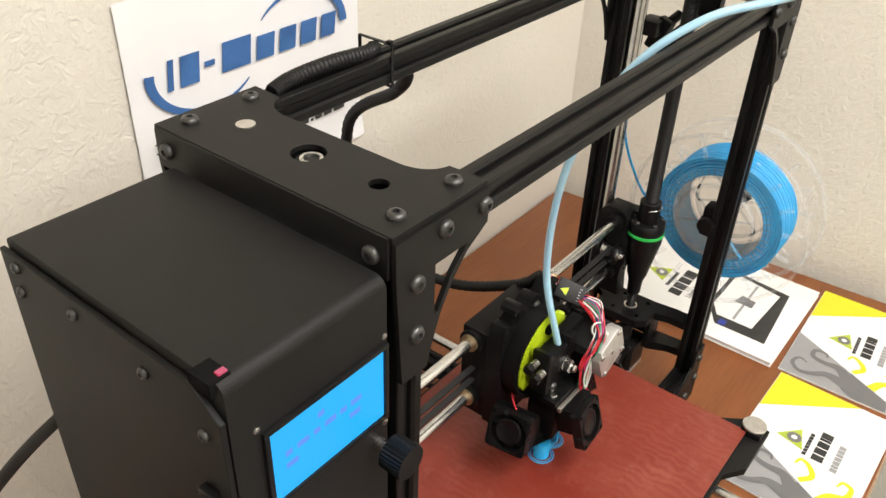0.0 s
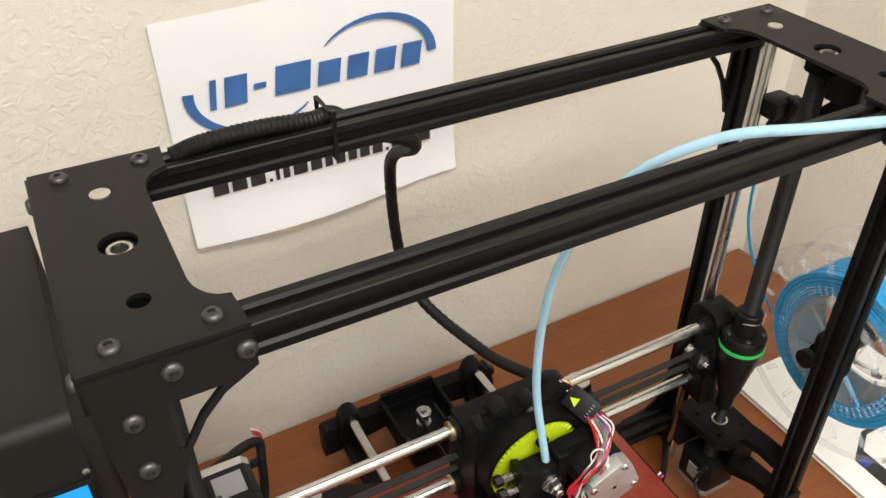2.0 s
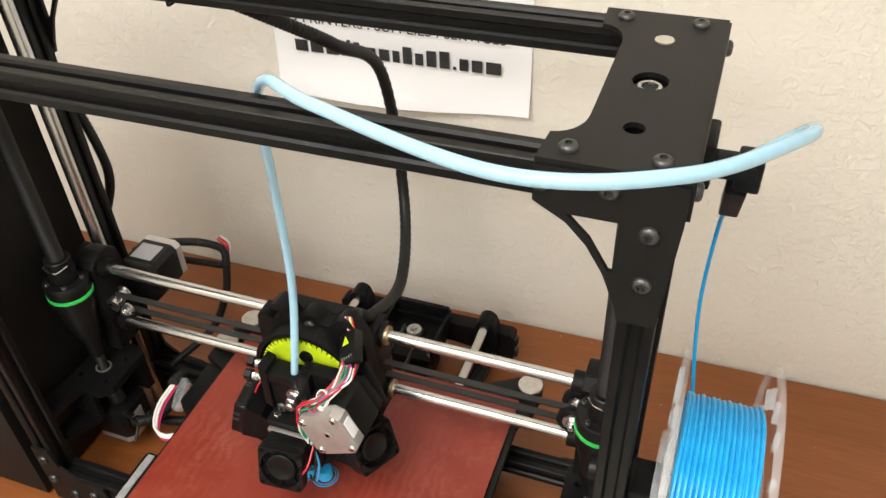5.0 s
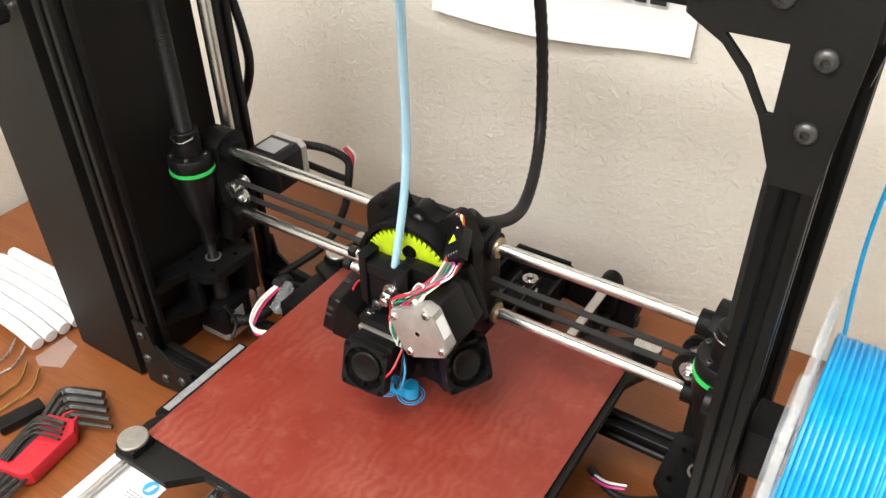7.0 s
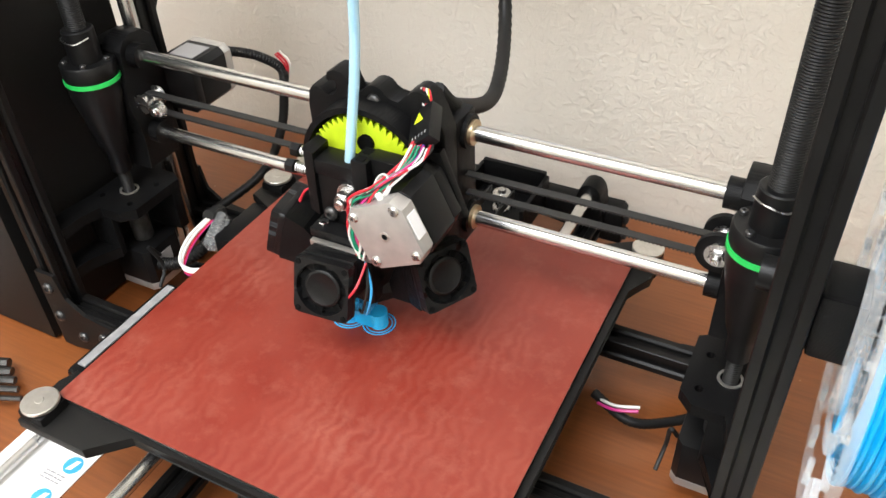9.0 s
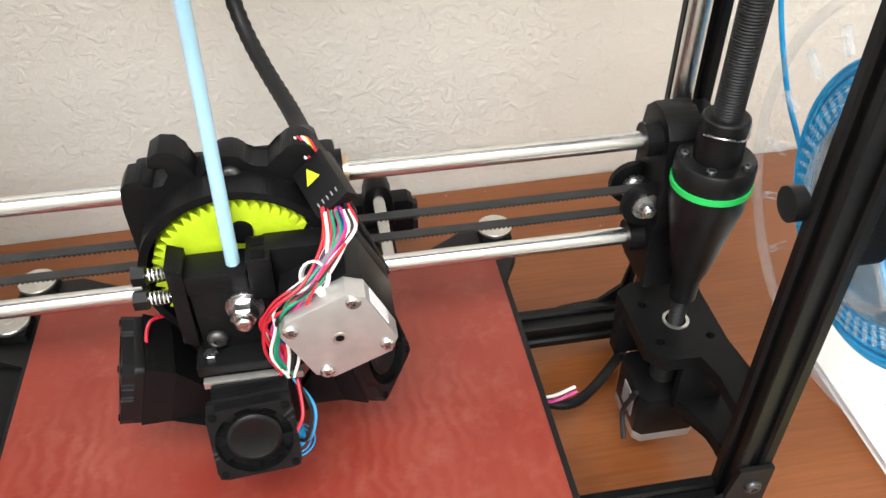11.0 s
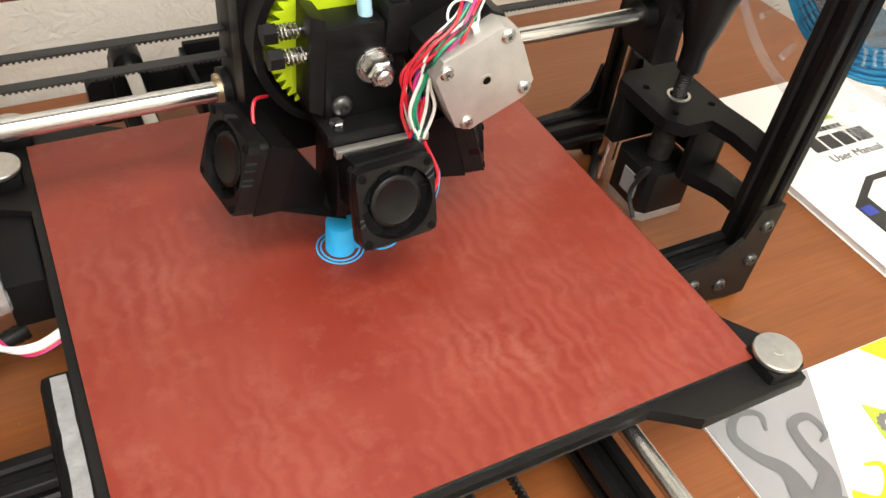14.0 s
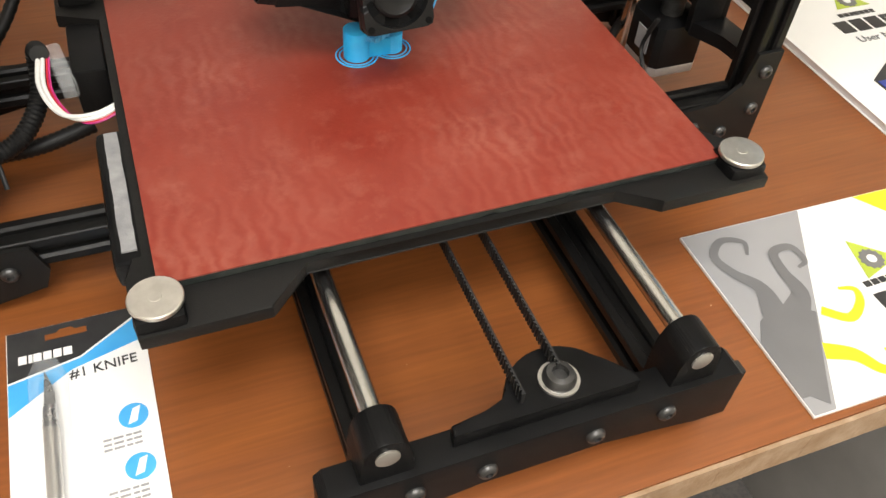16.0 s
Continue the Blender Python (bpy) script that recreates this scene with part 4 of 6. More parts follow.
# ---- control box ----
def control_box():
    x0, x1, y0, y1, z1 = -0.385, -0.2885, -0.090, 0.069, 0.513
    bm = bmesh.new()
    side = [(y0, DESK + 0.003), (y1, DESK + 0.003), (y1, z1 - 0.004)] + arc(y1 - 0.004, z1 - 0.004, 0.004, 0, 90, 5) + arc(y0 + 0.007, z1 - 0.007, 0.007, 90, 180, 7)
    m = Matrix(((0, 0, 1, 0), (1, 0, 0, 0), (0, 1, 0, 0), (0, 0, 0, 1)))
    prism(bm, side, x0 + 0.0035, x1, m)
    case = part("control_case", bm, STEEL_BLACK, printer, "tall black sheet-steel control case")
    bm = bmesh.new()
    prism(bm, [(y0 + 0.0005, DESK + 0.003), (y1 + 0.002, DESK + 0.003), (y1 + 0.002, z1 - 0.006), (y0 + 0.0165, z1 - 0.006), (y0 + 0.0005, z1 - 0.019)], x0, x0 + 0.0030, m, 0.0006)
    panel = part("side_panel", bm, STEEL_BLACK, case, smooth=False)
    for y, z in ((0.058, 0.501), (0.060, 0.486), (0.011, 0.4975), (-0.040, 0.493), (-0.078, 0.482), (0.060, 0.30), (0.060, 0.10), (-0.080, 0.10)):
        ob = piece("screw", BOLT_MESH, case, Matrix.Translation((x0 - 0.0001, y, z)) @ LEFTWARD @ Matrix.Scale(0.62, 4))
    # indicator in the open corner, whose shade is a solid near-black block
    bm = bmesh.new()
    span(bm, (x0 + 0.0005, y0 + 0.004, z1 - 0.0065), (x0 + 0.011, y0 + 0.017, z1 + 0.0003))
    part("notch_shade", bm, SHADE_BLACK, case, "dark block in place of the shaded corner opening", smooth=False)
    bm = bmesh.new()
    put_box(bm, (0.0045, 0.0030, 0.0012), (x0 + 0.0085, y0 + 0.0068, z1 + 0.0006), None, 0.0004)
    part("indicator", bm, LED_RED, case, "red indicator lamp")
    # screen
    sx0, sx1, sz0, sz1 = -0.3640, -0.2920, 0.4300, 0.4735
    bm = bmesh.new()
    b = 0.0028
    for lo, hi in (((sx0 - b, sz0 - b), (sx1 + b, sz0)), ((sx0 - b, sz1), (sx1 + b, sz1 + b)), ((sx0 - b, sz0), (sx0, sz1)), ((sx1, sz0), (sx1 + b, sz1))):
        span(bm, (lo[0], y0 - 0.0022, lo[1]), (hi[0], y0 + 0.0005, hi[1]), 0.0005)
    part("screen_bezel", bm, PLASTIC, case, "black screen bezel")
    bm = bmesh.new()
    span(bm, (sx0, y0 - 0.0008, sz0), (sx1, y0 + 0.0006, sz1))
    lcd = part("screen", bm, SCREEN, case, "lit bright blue display", smooth=False)
    rnd = random.Random(4)
    for row, z in enumerate((sz1 - 0.010, sz1 - 0.0185, sz1 - 0.026, sz1 - 0.0335)):
        x = sx0 + 0.008
        while x < sx1 - 0.010:
            w = rnd.choice((0.004, 0.007, 0.010))
            if rnd.random() < (0.10, 0.95, 0.18, 0.0)[row]:
                bm = bmesh.new()
                span(bm, (x, y0 - 0.0011, z - 0.0016), (min(x + w, sx1 - 0.004), y0 - 0.0009, z + 0.0016))
                part("character_bar", bm, SCREEN_TEXT, lcd, smooth=False)
            x += w + 0.003
    for x, z in ((-0.3690, 0.4800), (-0.2905, 0.4800), (-0.2905, 0.4235), (-0.3690, 0.4235)):
        bm = bmesh.new()
        lathe(bm, [(0.0017, 0), (0.0017, 0.0006), (0.0008, 0.0010)], Matrix.Translation((x, y0, z)) @ FRONT, 12)
        part("panel_screw", bm, ZINC, case, "small bright screw")
    # knob
    kx, kz = -0.2960, 0.4130
    bm = bmesh.new()
    rod(bm, (kx, y0, kz), (kx, y0 - 0.013, kz), 0.0032, 14)
    part("knob_shaft", bm, ZINC, case, "bright knob shaft")
    bm = bmesh.new()
    outline = []
    for k in range(60):
        r = 0.0098 if k % 2 else 0.0091
        outline.append((r * math.cos(2 * math.pi * k / 60), r * math.sin(2 * math.pi * k / 60)))
    prism(bm, outline, 0.009, 0.0225, Matrix.Translation((kx, y0, kz)) @ FRONT, 0.0006)
    part("knob", bm, PLASTIC, case, "black ribbed knob")
    # carry clip on the side
    bm = bmesh.new()
    sweep(bm, [(x0 - 0.001, -0.076, 0.446), (x0 - 0.006, -0.075, 0.443), (x0 - 0.007, -0.074, 0.430), (x0 - 0.006, -0.075, 0.417), (x0 - 0.001, -0.076, 0.414)], 0.0022, 8, 6)
    for z in (0.447, 0.413):
        put_box(bm, (0.005, 0.010, 0.006), (x0 - 0.002, -0.077, z), None, 0.001)
    part("side_clip", bm, PLASTIC, case, "black cable clip")
    return case


control_box()


# ---- tool head ----
def tool_head():
    gx, gz = 0.0105, 0.2300
    back = [(-0.038, 0.160), (0.060, 0.160), (0.060, 0.262), (0.057, 0.270), (0.052, 0.281)] + arc(0.043, 0.280, 0.0085, 20, 160, 7) + [(0.029, 0.277), (0.023, 0.278)] + arc(0.012, 0.277, 0.009, 15, 165, 7) + [(-0.001, 0.277), (-0.004, 0.275)]
    # a hook that curls back over the edge, then the square shoulder
    back += [(-0.0055, 0.279), (-0.0065, 0.2855), (-0.0105, 0.2900), (-0.0170, 0.2910), (-0.0220, 0.2880), (-0.0230, 0.2835), (-0.0205, 0.2822), (-0.0180, 0.2845), (-0.0150, 0.2840), (-0.0138, 0.2785), (-0.0175, 0.2725),
             (-0.0235, 0.2715), (-0.0262, 0.2755), (-0.0300, 0.2770), (-0.0345, 0.2765), (-0.0375, 0.2720), (-0.0385, 0.262)]
    bm = bmesh.new()
    prism(bm, back, -0.012, 0.004, FRONT, 0.0010)
    head = part("tool_head", bm, PRINTED, printer, "black printed tool head plate with a scalloped top")
    head.location = (-0.0030, 0, 0.0025)
    bolt(head, (0.0120, -0.0040, 0.2755), FRONT)
    bm = bmesh.new()
    ring(bm, 0.0435, 0.0475, 0.003, 0.0200, Matrix.Translation((gx, 0, gz)) @ FRONT, 60)
    part("gear_cup", bm, PRINTED, head)
    bm = bmesh.new()
    for z in (0.2487, 0.182):
        rod(bm, (-0.042, 0.0280, z), (0.063, 0.0280, z), 0.0115, 24)
    span(bm, (-0.038, 0.011, 0.162), (0.060, 0.040, 0.262), 0.003)
    part("carriage_body", bm, PRINTED, head, "black bearing carriage on the cross rods")
    for x0, x1 in ((-0.0445, -0.0415), (0.0625, 0.0655)):
        for z in (0.2487, 0.182):
            bm = bmesh.new()
            rod(bm, (x0, 0.0280, z), (x1, 0.0280, z), 0.0085, 24)
            part("bushing", bm, BRASS, head, "bronze rod bushing")
    # two-stage herringbone wheel
    bm = bmesh.new()
    teeth, layers = 52, []
    for y, twist in ((-0.006, 0.0), (-0.0125, 0.075), (-0.019, 0.0)):
        row = []
        for k in range(teeth):
            for da, r in ((0.0, 0.0372), (0.36, 0.0412), (0.58, 0.0412), (0.90, 0.0372)):
                a = 2 * math.pi * (k + da) / teeth + twist
                row.append(bm.verts.new((gx + r * math.cos(a), y, gz + r * math.sin(a))))
        layers.append(row)
    for a, b in zip(layers, layers[1:]):
        for k in range(len(a)):
            bm.faces.new((a[k], a[(k + 1) % len(a)], b[(k + 1) % len(b)], b[k]))
    bm.faces.new(layers[0])
    bm.faces.new(layers[-1][::-1])
    gear = part("drive_gear", bm, LIME, head, "bright lime herringbone drive gear")
    # A solid dark disc paints the shade of the gear's lightening bore.
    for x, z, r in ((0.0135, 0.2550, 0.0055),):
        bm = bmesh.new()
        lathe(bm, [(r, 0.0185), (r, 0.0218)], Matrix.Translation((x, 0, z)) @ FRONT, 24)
        part("gear_bore_disc", bm, SHADE_BLACK, gear, "dark disc in place of a shaded lightening bore")
    bm = bmesh.new()
    lathe(bm, [(0.0105, 0.018), (0.0105, 0.0215), (0.0085, 0.0225)], Matrix.Translation((gx, 0, gz)) @ FRONT, 24)
    part("hub", bm, PRINTED, gear, "black gear hub")
    # extruder block in front of the wheel
    bm = bmesh.new()
    span(bm, (-0.012, -0.040, 0.198), (0.026, -0.0225, 0.2445), 0.0012)
    span(bm, (-0.0135, -0.041, 0.238), (0.0150, -0.0235, 0.2485), 0.0012)
    body = part("extruder_body", bm, PRINTED, head, "black printed extruder body")
    bm = bmesh.new()
    span(bm, (0.0155, -0.042, 0.232), (0.0265, -0.024, 0.2555), 0.0010)
    part("latch_block", bm, PRINTED, body)
    # Thin near-black plates on the block paint the shade of its two slots.
    for y in (-0.0375, -0.0290):
        bm = bmesh.new()
        span(bm, (0.0180, y - 0.0028, 0.2553), (0.0240, y + 0.0028, 0.2560), 0.0003)
        part("slot", bm, SHADE_BLACK, body, "dark plate in place of a shaded slot", smooth=False)
    bm = bmesh.new()
    prism(bm, [(-0.020, 0.210), (-0.013, 0.206), (-0.012, 0.253), (-0.019, 0.256)], 0.024, 0.042, FRONT, 0.001)
    part("idler_arm", bm, PRINTED, body, "black spring idler arm")
    for z, y in ((0.2440, -0.0300), (0.2365, -0.0375)):
        bm = bmesh.new()
        rod(bm, (-0.0335, y, z), (-0.010, y, z), 0.0016, 10)
        turns = [(-0.0290 + 0.0009 * k / 2, y + 0.0034 * math.cos(k * math.pi / 2), z + 0.0034 * math.sin(k * math.pi / 2)) for k in range(20)]
        sweep(bm, turns, 0.0006, 6, 3)
        part("spring", bm, ZINC, body, "bright tension spring")
        bm = bmesh.new()
        rod(bm, (-0.0360, y, z), (-0.0300, y, z), 0.0048, 6)
        part("thumb_screw", bm, PLASTIC, body, "black thumb screw")
    # front of the hobbed bolt
    bm = bmesh.new()
    m = Matrix.Translation((gx + 0.0005, -0.040, 0.2275)) @ FRONT
    lathe(bm, [(0.0088, 0), (0.0088, 0.0012), (0.0045, 0.0013)], m, 28)
    lathe(bm, [(0.0078, 0.0016), (0.0078, 0.0028), (0.0045, 0.0029)], m, 28)
    lathe(bm, [(0.0066, 0.0029), (0.0066, 0.0085), (0.0056, 0.0095)], m, 6)
    lathe(bm, [(0.0040, 0.0094), (0.0040, 0.0125), (0.0030, 0.0136)], m, 16)
    part("hex_nut", bm, ZINC, body, "bright hex nut with washers")
    bolt(body, (-0.0045, -0.0404, 0.2095), FRONT)
    bm = bmesh.new()
    span(bm, (-0.0155, -0.052, 0.1960), (0.0350, -0.012, 0.2025), 0.0012)
    part("mount_plate", bm, PRINTED, head, "black mounting plate")
    bm = bmesh.new()
    m = Matrix.Translation((-0.0085, -0.045, 0.2025))
    lathe(bm, [(0.0036, 0), (0.0036, 0.0020), (0.0030, 0.0026)], m, 6)
    part("nut", bm, ZINC, head, "small bright nut")
    bm = bmesh.new()
    put_box(bm, (0.046, 0.004, 0.0042), (0.010, -0.0545, 0.1945), None, 0.0005)
    part("heat_sink_bar", bm, BRUSHED, head, "brushed metal bar")
    bm = bmesh.new()
    span(bm, (-0.010, -0.050, 0.1500), (0.028, -0.020, 0.1945), 0.002)
    part("hot_end_mount", bm, PRINTED, head)
    bm = bmesh.new()
    rod(bm, (0.009, -0.038, 0.149), (0.009, -0.038, 0.156), 0.0050, 16)
    lathe(bm, [(0.0008, 0.1425), (0.0012, 0.1425), (0.0042, 0.1480), (0.0042, 0.1495)], Matrix.Translation((0.009, -0.038, 0)), 16)
    part("nozzle", bm, BRASS, head, "brass nozzle")

    # cooling fans
    def fan(m, name, label):
        f = bmesh.new()
        w, t = 0.0195, 0.010
        corner = arc(w - 0.003, w - 0.003, 0.003, 0, 90, 4) + arc(-w + 0.003, w - 0.003, 0.003, 90, 180, 4) + arc(-w + 0.003, -w + 0.003, 0.003, 180, 270, 4) + arc(w - 0.003, -w + 0.003, 0.003, 270, 360, 4)
        prism(f, corner, -t, -0.0055, m, 0.0004)
        turns = [2 * math.pi * k / 48 for k in range(48)]
        rim = [min(w / max(abs(math.cos(a)), abs(math.sin(a))), w * 1.345) for a in turns]
        corner = [(r * math.cos(a), r * math.sin(a)) for r, a in zip(rim, turns)]
        inner = [(0.0179 * math.cos(a), 0.0179 * math.sin(a)) for a in turns]
        for k in range(48):
            n = (k + 1) % 48
            prism(f, [corner[k], corner[n], inner[n], inner[k]], -0.0056, 0.0, m)
        bmesh.ops.remove_doubles(f, verts=f.verts, dist=1e-6)
        shell = part(name, f, PLASTIC, head, label)
        f = bmesh.new()
        lathe(f, [(0.0128, -0.0056), (0.0128, -0.0020), (0.0121, -0.0014), (0.0108, -0.0013), (0.0104, -0.0016)], m, 32)
        part("hub", f, PLASTIC, head, "black fan hub")
        # Blades and screws take the near-black too, painting the fan well's shade.
        for k in range(7):
            a = 2 * math.pi * k / 7
            f = bmesh.new()
            blade = m @ pose(0, 0, -0.0036, 0, 0, math.degrees(a))
            put_box(f, (0.0050, 0.0080, 0.0007), (0, 0, 0), blade @ pose(0.0152, 0, -0.0008, 24, 0, 0))
            part("blade", f, SHADE_BLACK, head)
        for a, b in ((-1, -1), (-1, 1), (1, -1), (1, 1)):
            f = bmesh.new()
            lathe(f, [(0.0019, -0.0002), (0.0019, 0.0005), (0.0012, 0.0007)], m @ Matrix.Translation((a * 0.0163, b * 0.0163, 0)), 12)
            part("screw", f, SHADE_BLACK, head)
        return shell

    fan(pose(0.0080, -0.0790, 0.1790, 74, 0, 4), "front_fan", "black square front cooling fan")
    bm = bmesh.new()
    put_box(bm, (0.036, 0.020, 0.028), (0.0080, -0.0600, 0.1820), pose(0, 0, 0, -12, 0, 4), 0.002)
    part("fan_duct", bm, PRINTED, head)
    left = pose(-0.0570, -0.0290, 0.1840, 74, 0, -82)
    right = pose(0.0740, -0.0330, 0.1780, 72, 0, 62)
    fan(left, "side_fan", "black square side cooling fan")
    fan(right, "side_fan", "black square side cooling fan")
    for m in (left, right):
        bm = bmesh.new()
        w = 0.0195
        near = [m @ Vector((a * w, b * w, -0.0101)) for a, b in ((-1, -1), (1, -1), (1, 1), (-1, 1))]
        mid = [m @ Vector((a * w * 0.96, b * w * (0.95 if b < 0 else 0.80), -0.024)) for a, b in ((-1, -1), (1, -1), (1, 1), (-1, 1))]
        s = -1 if m.translation.x < 0.009 else 1
        tip = [Vector((0.009 + s * q, -0.040 + dy, z)) for q, dy, z in ((0.012, -0.006, 0.1445), (0.012, 0.006, 0.1445), (0.013, 0.006, 0.1525), (0.013, -0.006, 0.1525))]
        if s > 0:
            tip = [tip[1], tip[0], tip[3], tip[2]]
        rows = [[bm.verts.new(v) for v in r] for r in (near, mid, tip)]
        for a, b in zip(rows, rows[1:]):
            for k in range(4):
                bm.faces.new((a[k], a[(k + 1) % 4], b[(k + 1) % 4], b[k]))
        bm.faces.new(rows[0])
        bm.faces.new(rows[-1][::-1])
        part("air_duct", bm, PRINTED, head, "black tapering air duct", smooth=False)
    # block that carries the motor, in front of the gear
    bm = bmesh.new()
    span(bm, (0.0225, -0.0360, 0.2240), (0.0500, -0.0235, 0.2560), 0.0016)
    part("motor_block", bm, PRINTED, head, "black printed motor block")
    # motor, turned a little about its shaft
    c = 0.0062
    w = 0.0212
    square = [(-w + c, -w), (w - c, -w), (w, -w + c), (w, w - c), (w - c, w), (-w + c, w), (-w, w - c), (-w, -w + c)]
    m = upright(0.0525, 0, 0.2280, 25.0)
    bm = bmesh.new()
    prism(bm, square, 0.0560, 0.0680, m, 0.0009)
    cap = part("motor_cap", bm, MOTOR_CAP, head, "silver cast motor end cap")
    bm = bmesh.new()
    c2 = 0.0048
    fat = [(-w + c2, -w), (w - c2, -w), (w, -w + c2), (w, w - c2), (w - c2, w), (-w + c2, w), (-w, w - c2), (-w, -w + c2)]
    prism(bm, [(x * 1.0, y * 1.0) for x, y in fat], 0.0290, 0.0559, m, 0.0005)
    part("motor_body", bm, PLASTIC, head, "black motor body")
    bm = bmesh.new()
    prism(bm, square, 0.0190, 0.0289, m, 0.0008)
    part("motor_flange", bm, PLASTIC, head, "black motor front flange")
    bm = bmesh.new()
    prism(bm, [(-0.026, -0.02), (0.020, -0.022), (0.024, 0.024), (-0.010, 0.030)], 0.012, 0.0188, m, 0.0015)
    part("motor_mount", bm, PRINTED, head)
    bm = bmesh.new()
    ring(bm, 0.0020, 0.0032, 0.0678, 0.0684, m, 24)
    part("shaft_ring", bm, BRUSHED, head)
    # The hole's shade is painted by a near-black disc on the cap.
    bm = bmesh.new()
    lathe(bm, [(0.0021, 0.0676), (0.0021, 0.0682)], m, 20)
    part("shaft_hole_disc", bm, SHADE_BLACK, head, "dark disc in place of the shaded shaft hole")
    for a, b in ((-1, -1), (-1, 1), (1, -1), (1, 1)):
        bm = bmesh.new()
        mm = m @ Matrix.Translation((a * 0.0155, b * 0.0155, 0.0655))
        lathe(bm, [(0.0034, 0), (0.0034, 0.0032), (0.0025, 0.0042)], mm, 16)
        part("motor_screw", bm, ZINC, head, "bright cross-head screw")
        # Black bars on the head paint the shade of its cross recess.
        bm = bmesh.new()
        for turn in (0, 90):
            put_box(bm, (0.0026, 0.0005, 0.0003), (0, 0, 0), mm @ pose(0, 0, 0.0043, 0, 0, turn + 30))
        part("screw_cross", bm, INK_BLACK, head, smooth=False)
    bm = bmesh.new()
    put_box(bm, (0.0006, 0.016, 0.0085), (0, 0, 0), m @ pose(w + 0.0001, 0.002, 0.0620))
    part("sticker", bm, PAPER, head, "white motor label", smooth=False)
    # plug with the lime mark
    along = -Vector((0.0100, -0.0240, -0.0085)).normalized()
    across = Vector((0.0155, -0.0017, 0.0118))
    across = (across - along * across.dot(along)).normalized()
    face = across.cross(along)
    plug_at = Matrix.Translation((0.0535, -0.0155, 0.2725)) @ Matrix((across, along, face)).transposed().to_4x4()
    bm = bmesh.new()
    put_box(bm, (0.0190, 0.0270, 0.0085), (0, 0, 0), plug_at, 0.0007)
    plug = part("plug", bm, PLASTIC, head, "black wiring plug")
    bm = bmesh.new()
    prism(bm, [(-0.0040, 0.0028), (0.0042, 0.0028), (0.0001, 0.0102)], 0.0043, 0.0046, plug_at @ pose(-0.0015, 0, 0))
    part("plug_mark", bm, LIME, head, "lime triangle mark", smooth=False)
    for k in range(5):
        bm = bmesh.new()
        put_box(bm, (0.0006, 0.0022, 0.0003), (0, 0, 0), plug_at @ pose(-0.0056 + 0.0028 * k, -0.0085, 0.0044))
        part("plug_rib", bm, INK_GREY, head, smooth=False)
    # wiring loom
    rnd = random.Random(11)
    colours = [WIRE_RED, RUBBER, WIRE_WHITE, WIRE_RED, WIRE_PINK, WIRE_GREEN, WIRE_GREEN, WIRE_WHITE, WIRE_RED, RUBBER, WIRE_BLUE, WIRE_PINK, WIRE_RED, WIRE_WHITE, RUBBER, WIRE_RED, RUBBER, WIRE_WHITE, WIRE_PINK, WIRE_RED, WIRE_GREEN, RUBBER, WIRE_RED]
    base = [(0.0580, -0.0275, 0.2690), (0.0585, -0.0400, 0.2655), (0.0470, -0.0530, 0.2550), (0.0330, -0.0570, 0.2440), (0.0265, -0.0560, 0.2290), (0.0260, -0.0560, 0.2120), (0.0270, -0.0560, 0.1960)]
    spread = (0.0070, 0.0080, 0.0050, 0.0060, 0.0062, 0.0060, 0.0055)
    for i, mat in enumerate(colours):
        bm = bmesh.new()
        u, v = rnd.uniform(-1, 1), rnd.uniform(-1, 1)
        line = []
        for k, (p, s) in enumerate(zip(base, spread)):
            du = u * s if k < 2 else u * s * 0.7 + rnd.uniform(-1, 1) * s * 0.7
            line.append((p[0] + du, p[1] + v * s * 0.5 - (0.004 if k in (2, 3) and i % 3 == 0 else 0), p[2] + u * s * (0.35 if k in (1, 2) else 0.0)))
        sweep(bm, line, 0.00085, 6, 7)
        part("wire", bm, mat, head)
    for i, (mat, s) in enumerate(((WIRE_RED, 0.0), (WIRE_WHITE, 0.0022), (WIRE_RED, 0.0040), (LIME, 0.0030), (WIRE_WHITE, -0.0018))):
        bm = bmesh.new()
        sweep(bm, [(0.0425 + s * 0.4, 0.006, 0.2860), (0.0450 + s, 0.000, 0.2880 - 0.2 * abs(s)), (0.0485 + s, -0.0040, 0.2800)], 0.0008, 6, 6)
        part("wire", bm, mat, head)
    for line, mat in (([(-0.030, -0.014, 0.203), (-0.038, -0.020, 0.206), (-0.041, -0.026, 0.200), (-0.040, -0.030, 0.195)], WIRE_RED), ([(0.030, -0.058, 0.193), (0.031, -0.072, 0.185), (0.027, -0.077, 0.178)], WIRE_RED),
                      ([(0.029, -0.056, 0.192), (0.0345, -0.066, 0.180), (0.030, -0.068, 0.160), (0.022, -0.060, 0.152)], RUBBER), ([(0.028, -0.056, 0.192), (0.036, -0.064, 0.178), (0.032, -0.066, 0.158), (0.024, -0.058, 0.150)], INK_CYAN)):
        bm = bmesh.new()
        sweep(bm, line, 0.0009, 6, 8)
        part("wire", bm, mat, head)
    bm = bmesh.new()
    ring(bm, 0.0062, 0.0072, -0.0013, 0.0013, pose(0.0450, -0.0540, 0.2530, 55, 0, -35), 20)
    put_box(bm, (0.0032, 0.0030, 0.0072), (0.0475, -0.0610, 0.2495), pose(0, 0, 0, 10, -25, 0), 0.0006)
    part("cable_tie", bm, WIRE_WHITE, head, "white cable tie")


tool_head()


# ---- hoses and cables of the printer ----
def loom(points, r, name="loom", label="black ribbed cable loom", n=26):
    bm = bmesh.new()
    sweep(bm, points, r, 10, n, radii=lambda i: r if i % 2 else r * 0.88)
    return part(name, bm, HOSE, printer, label)


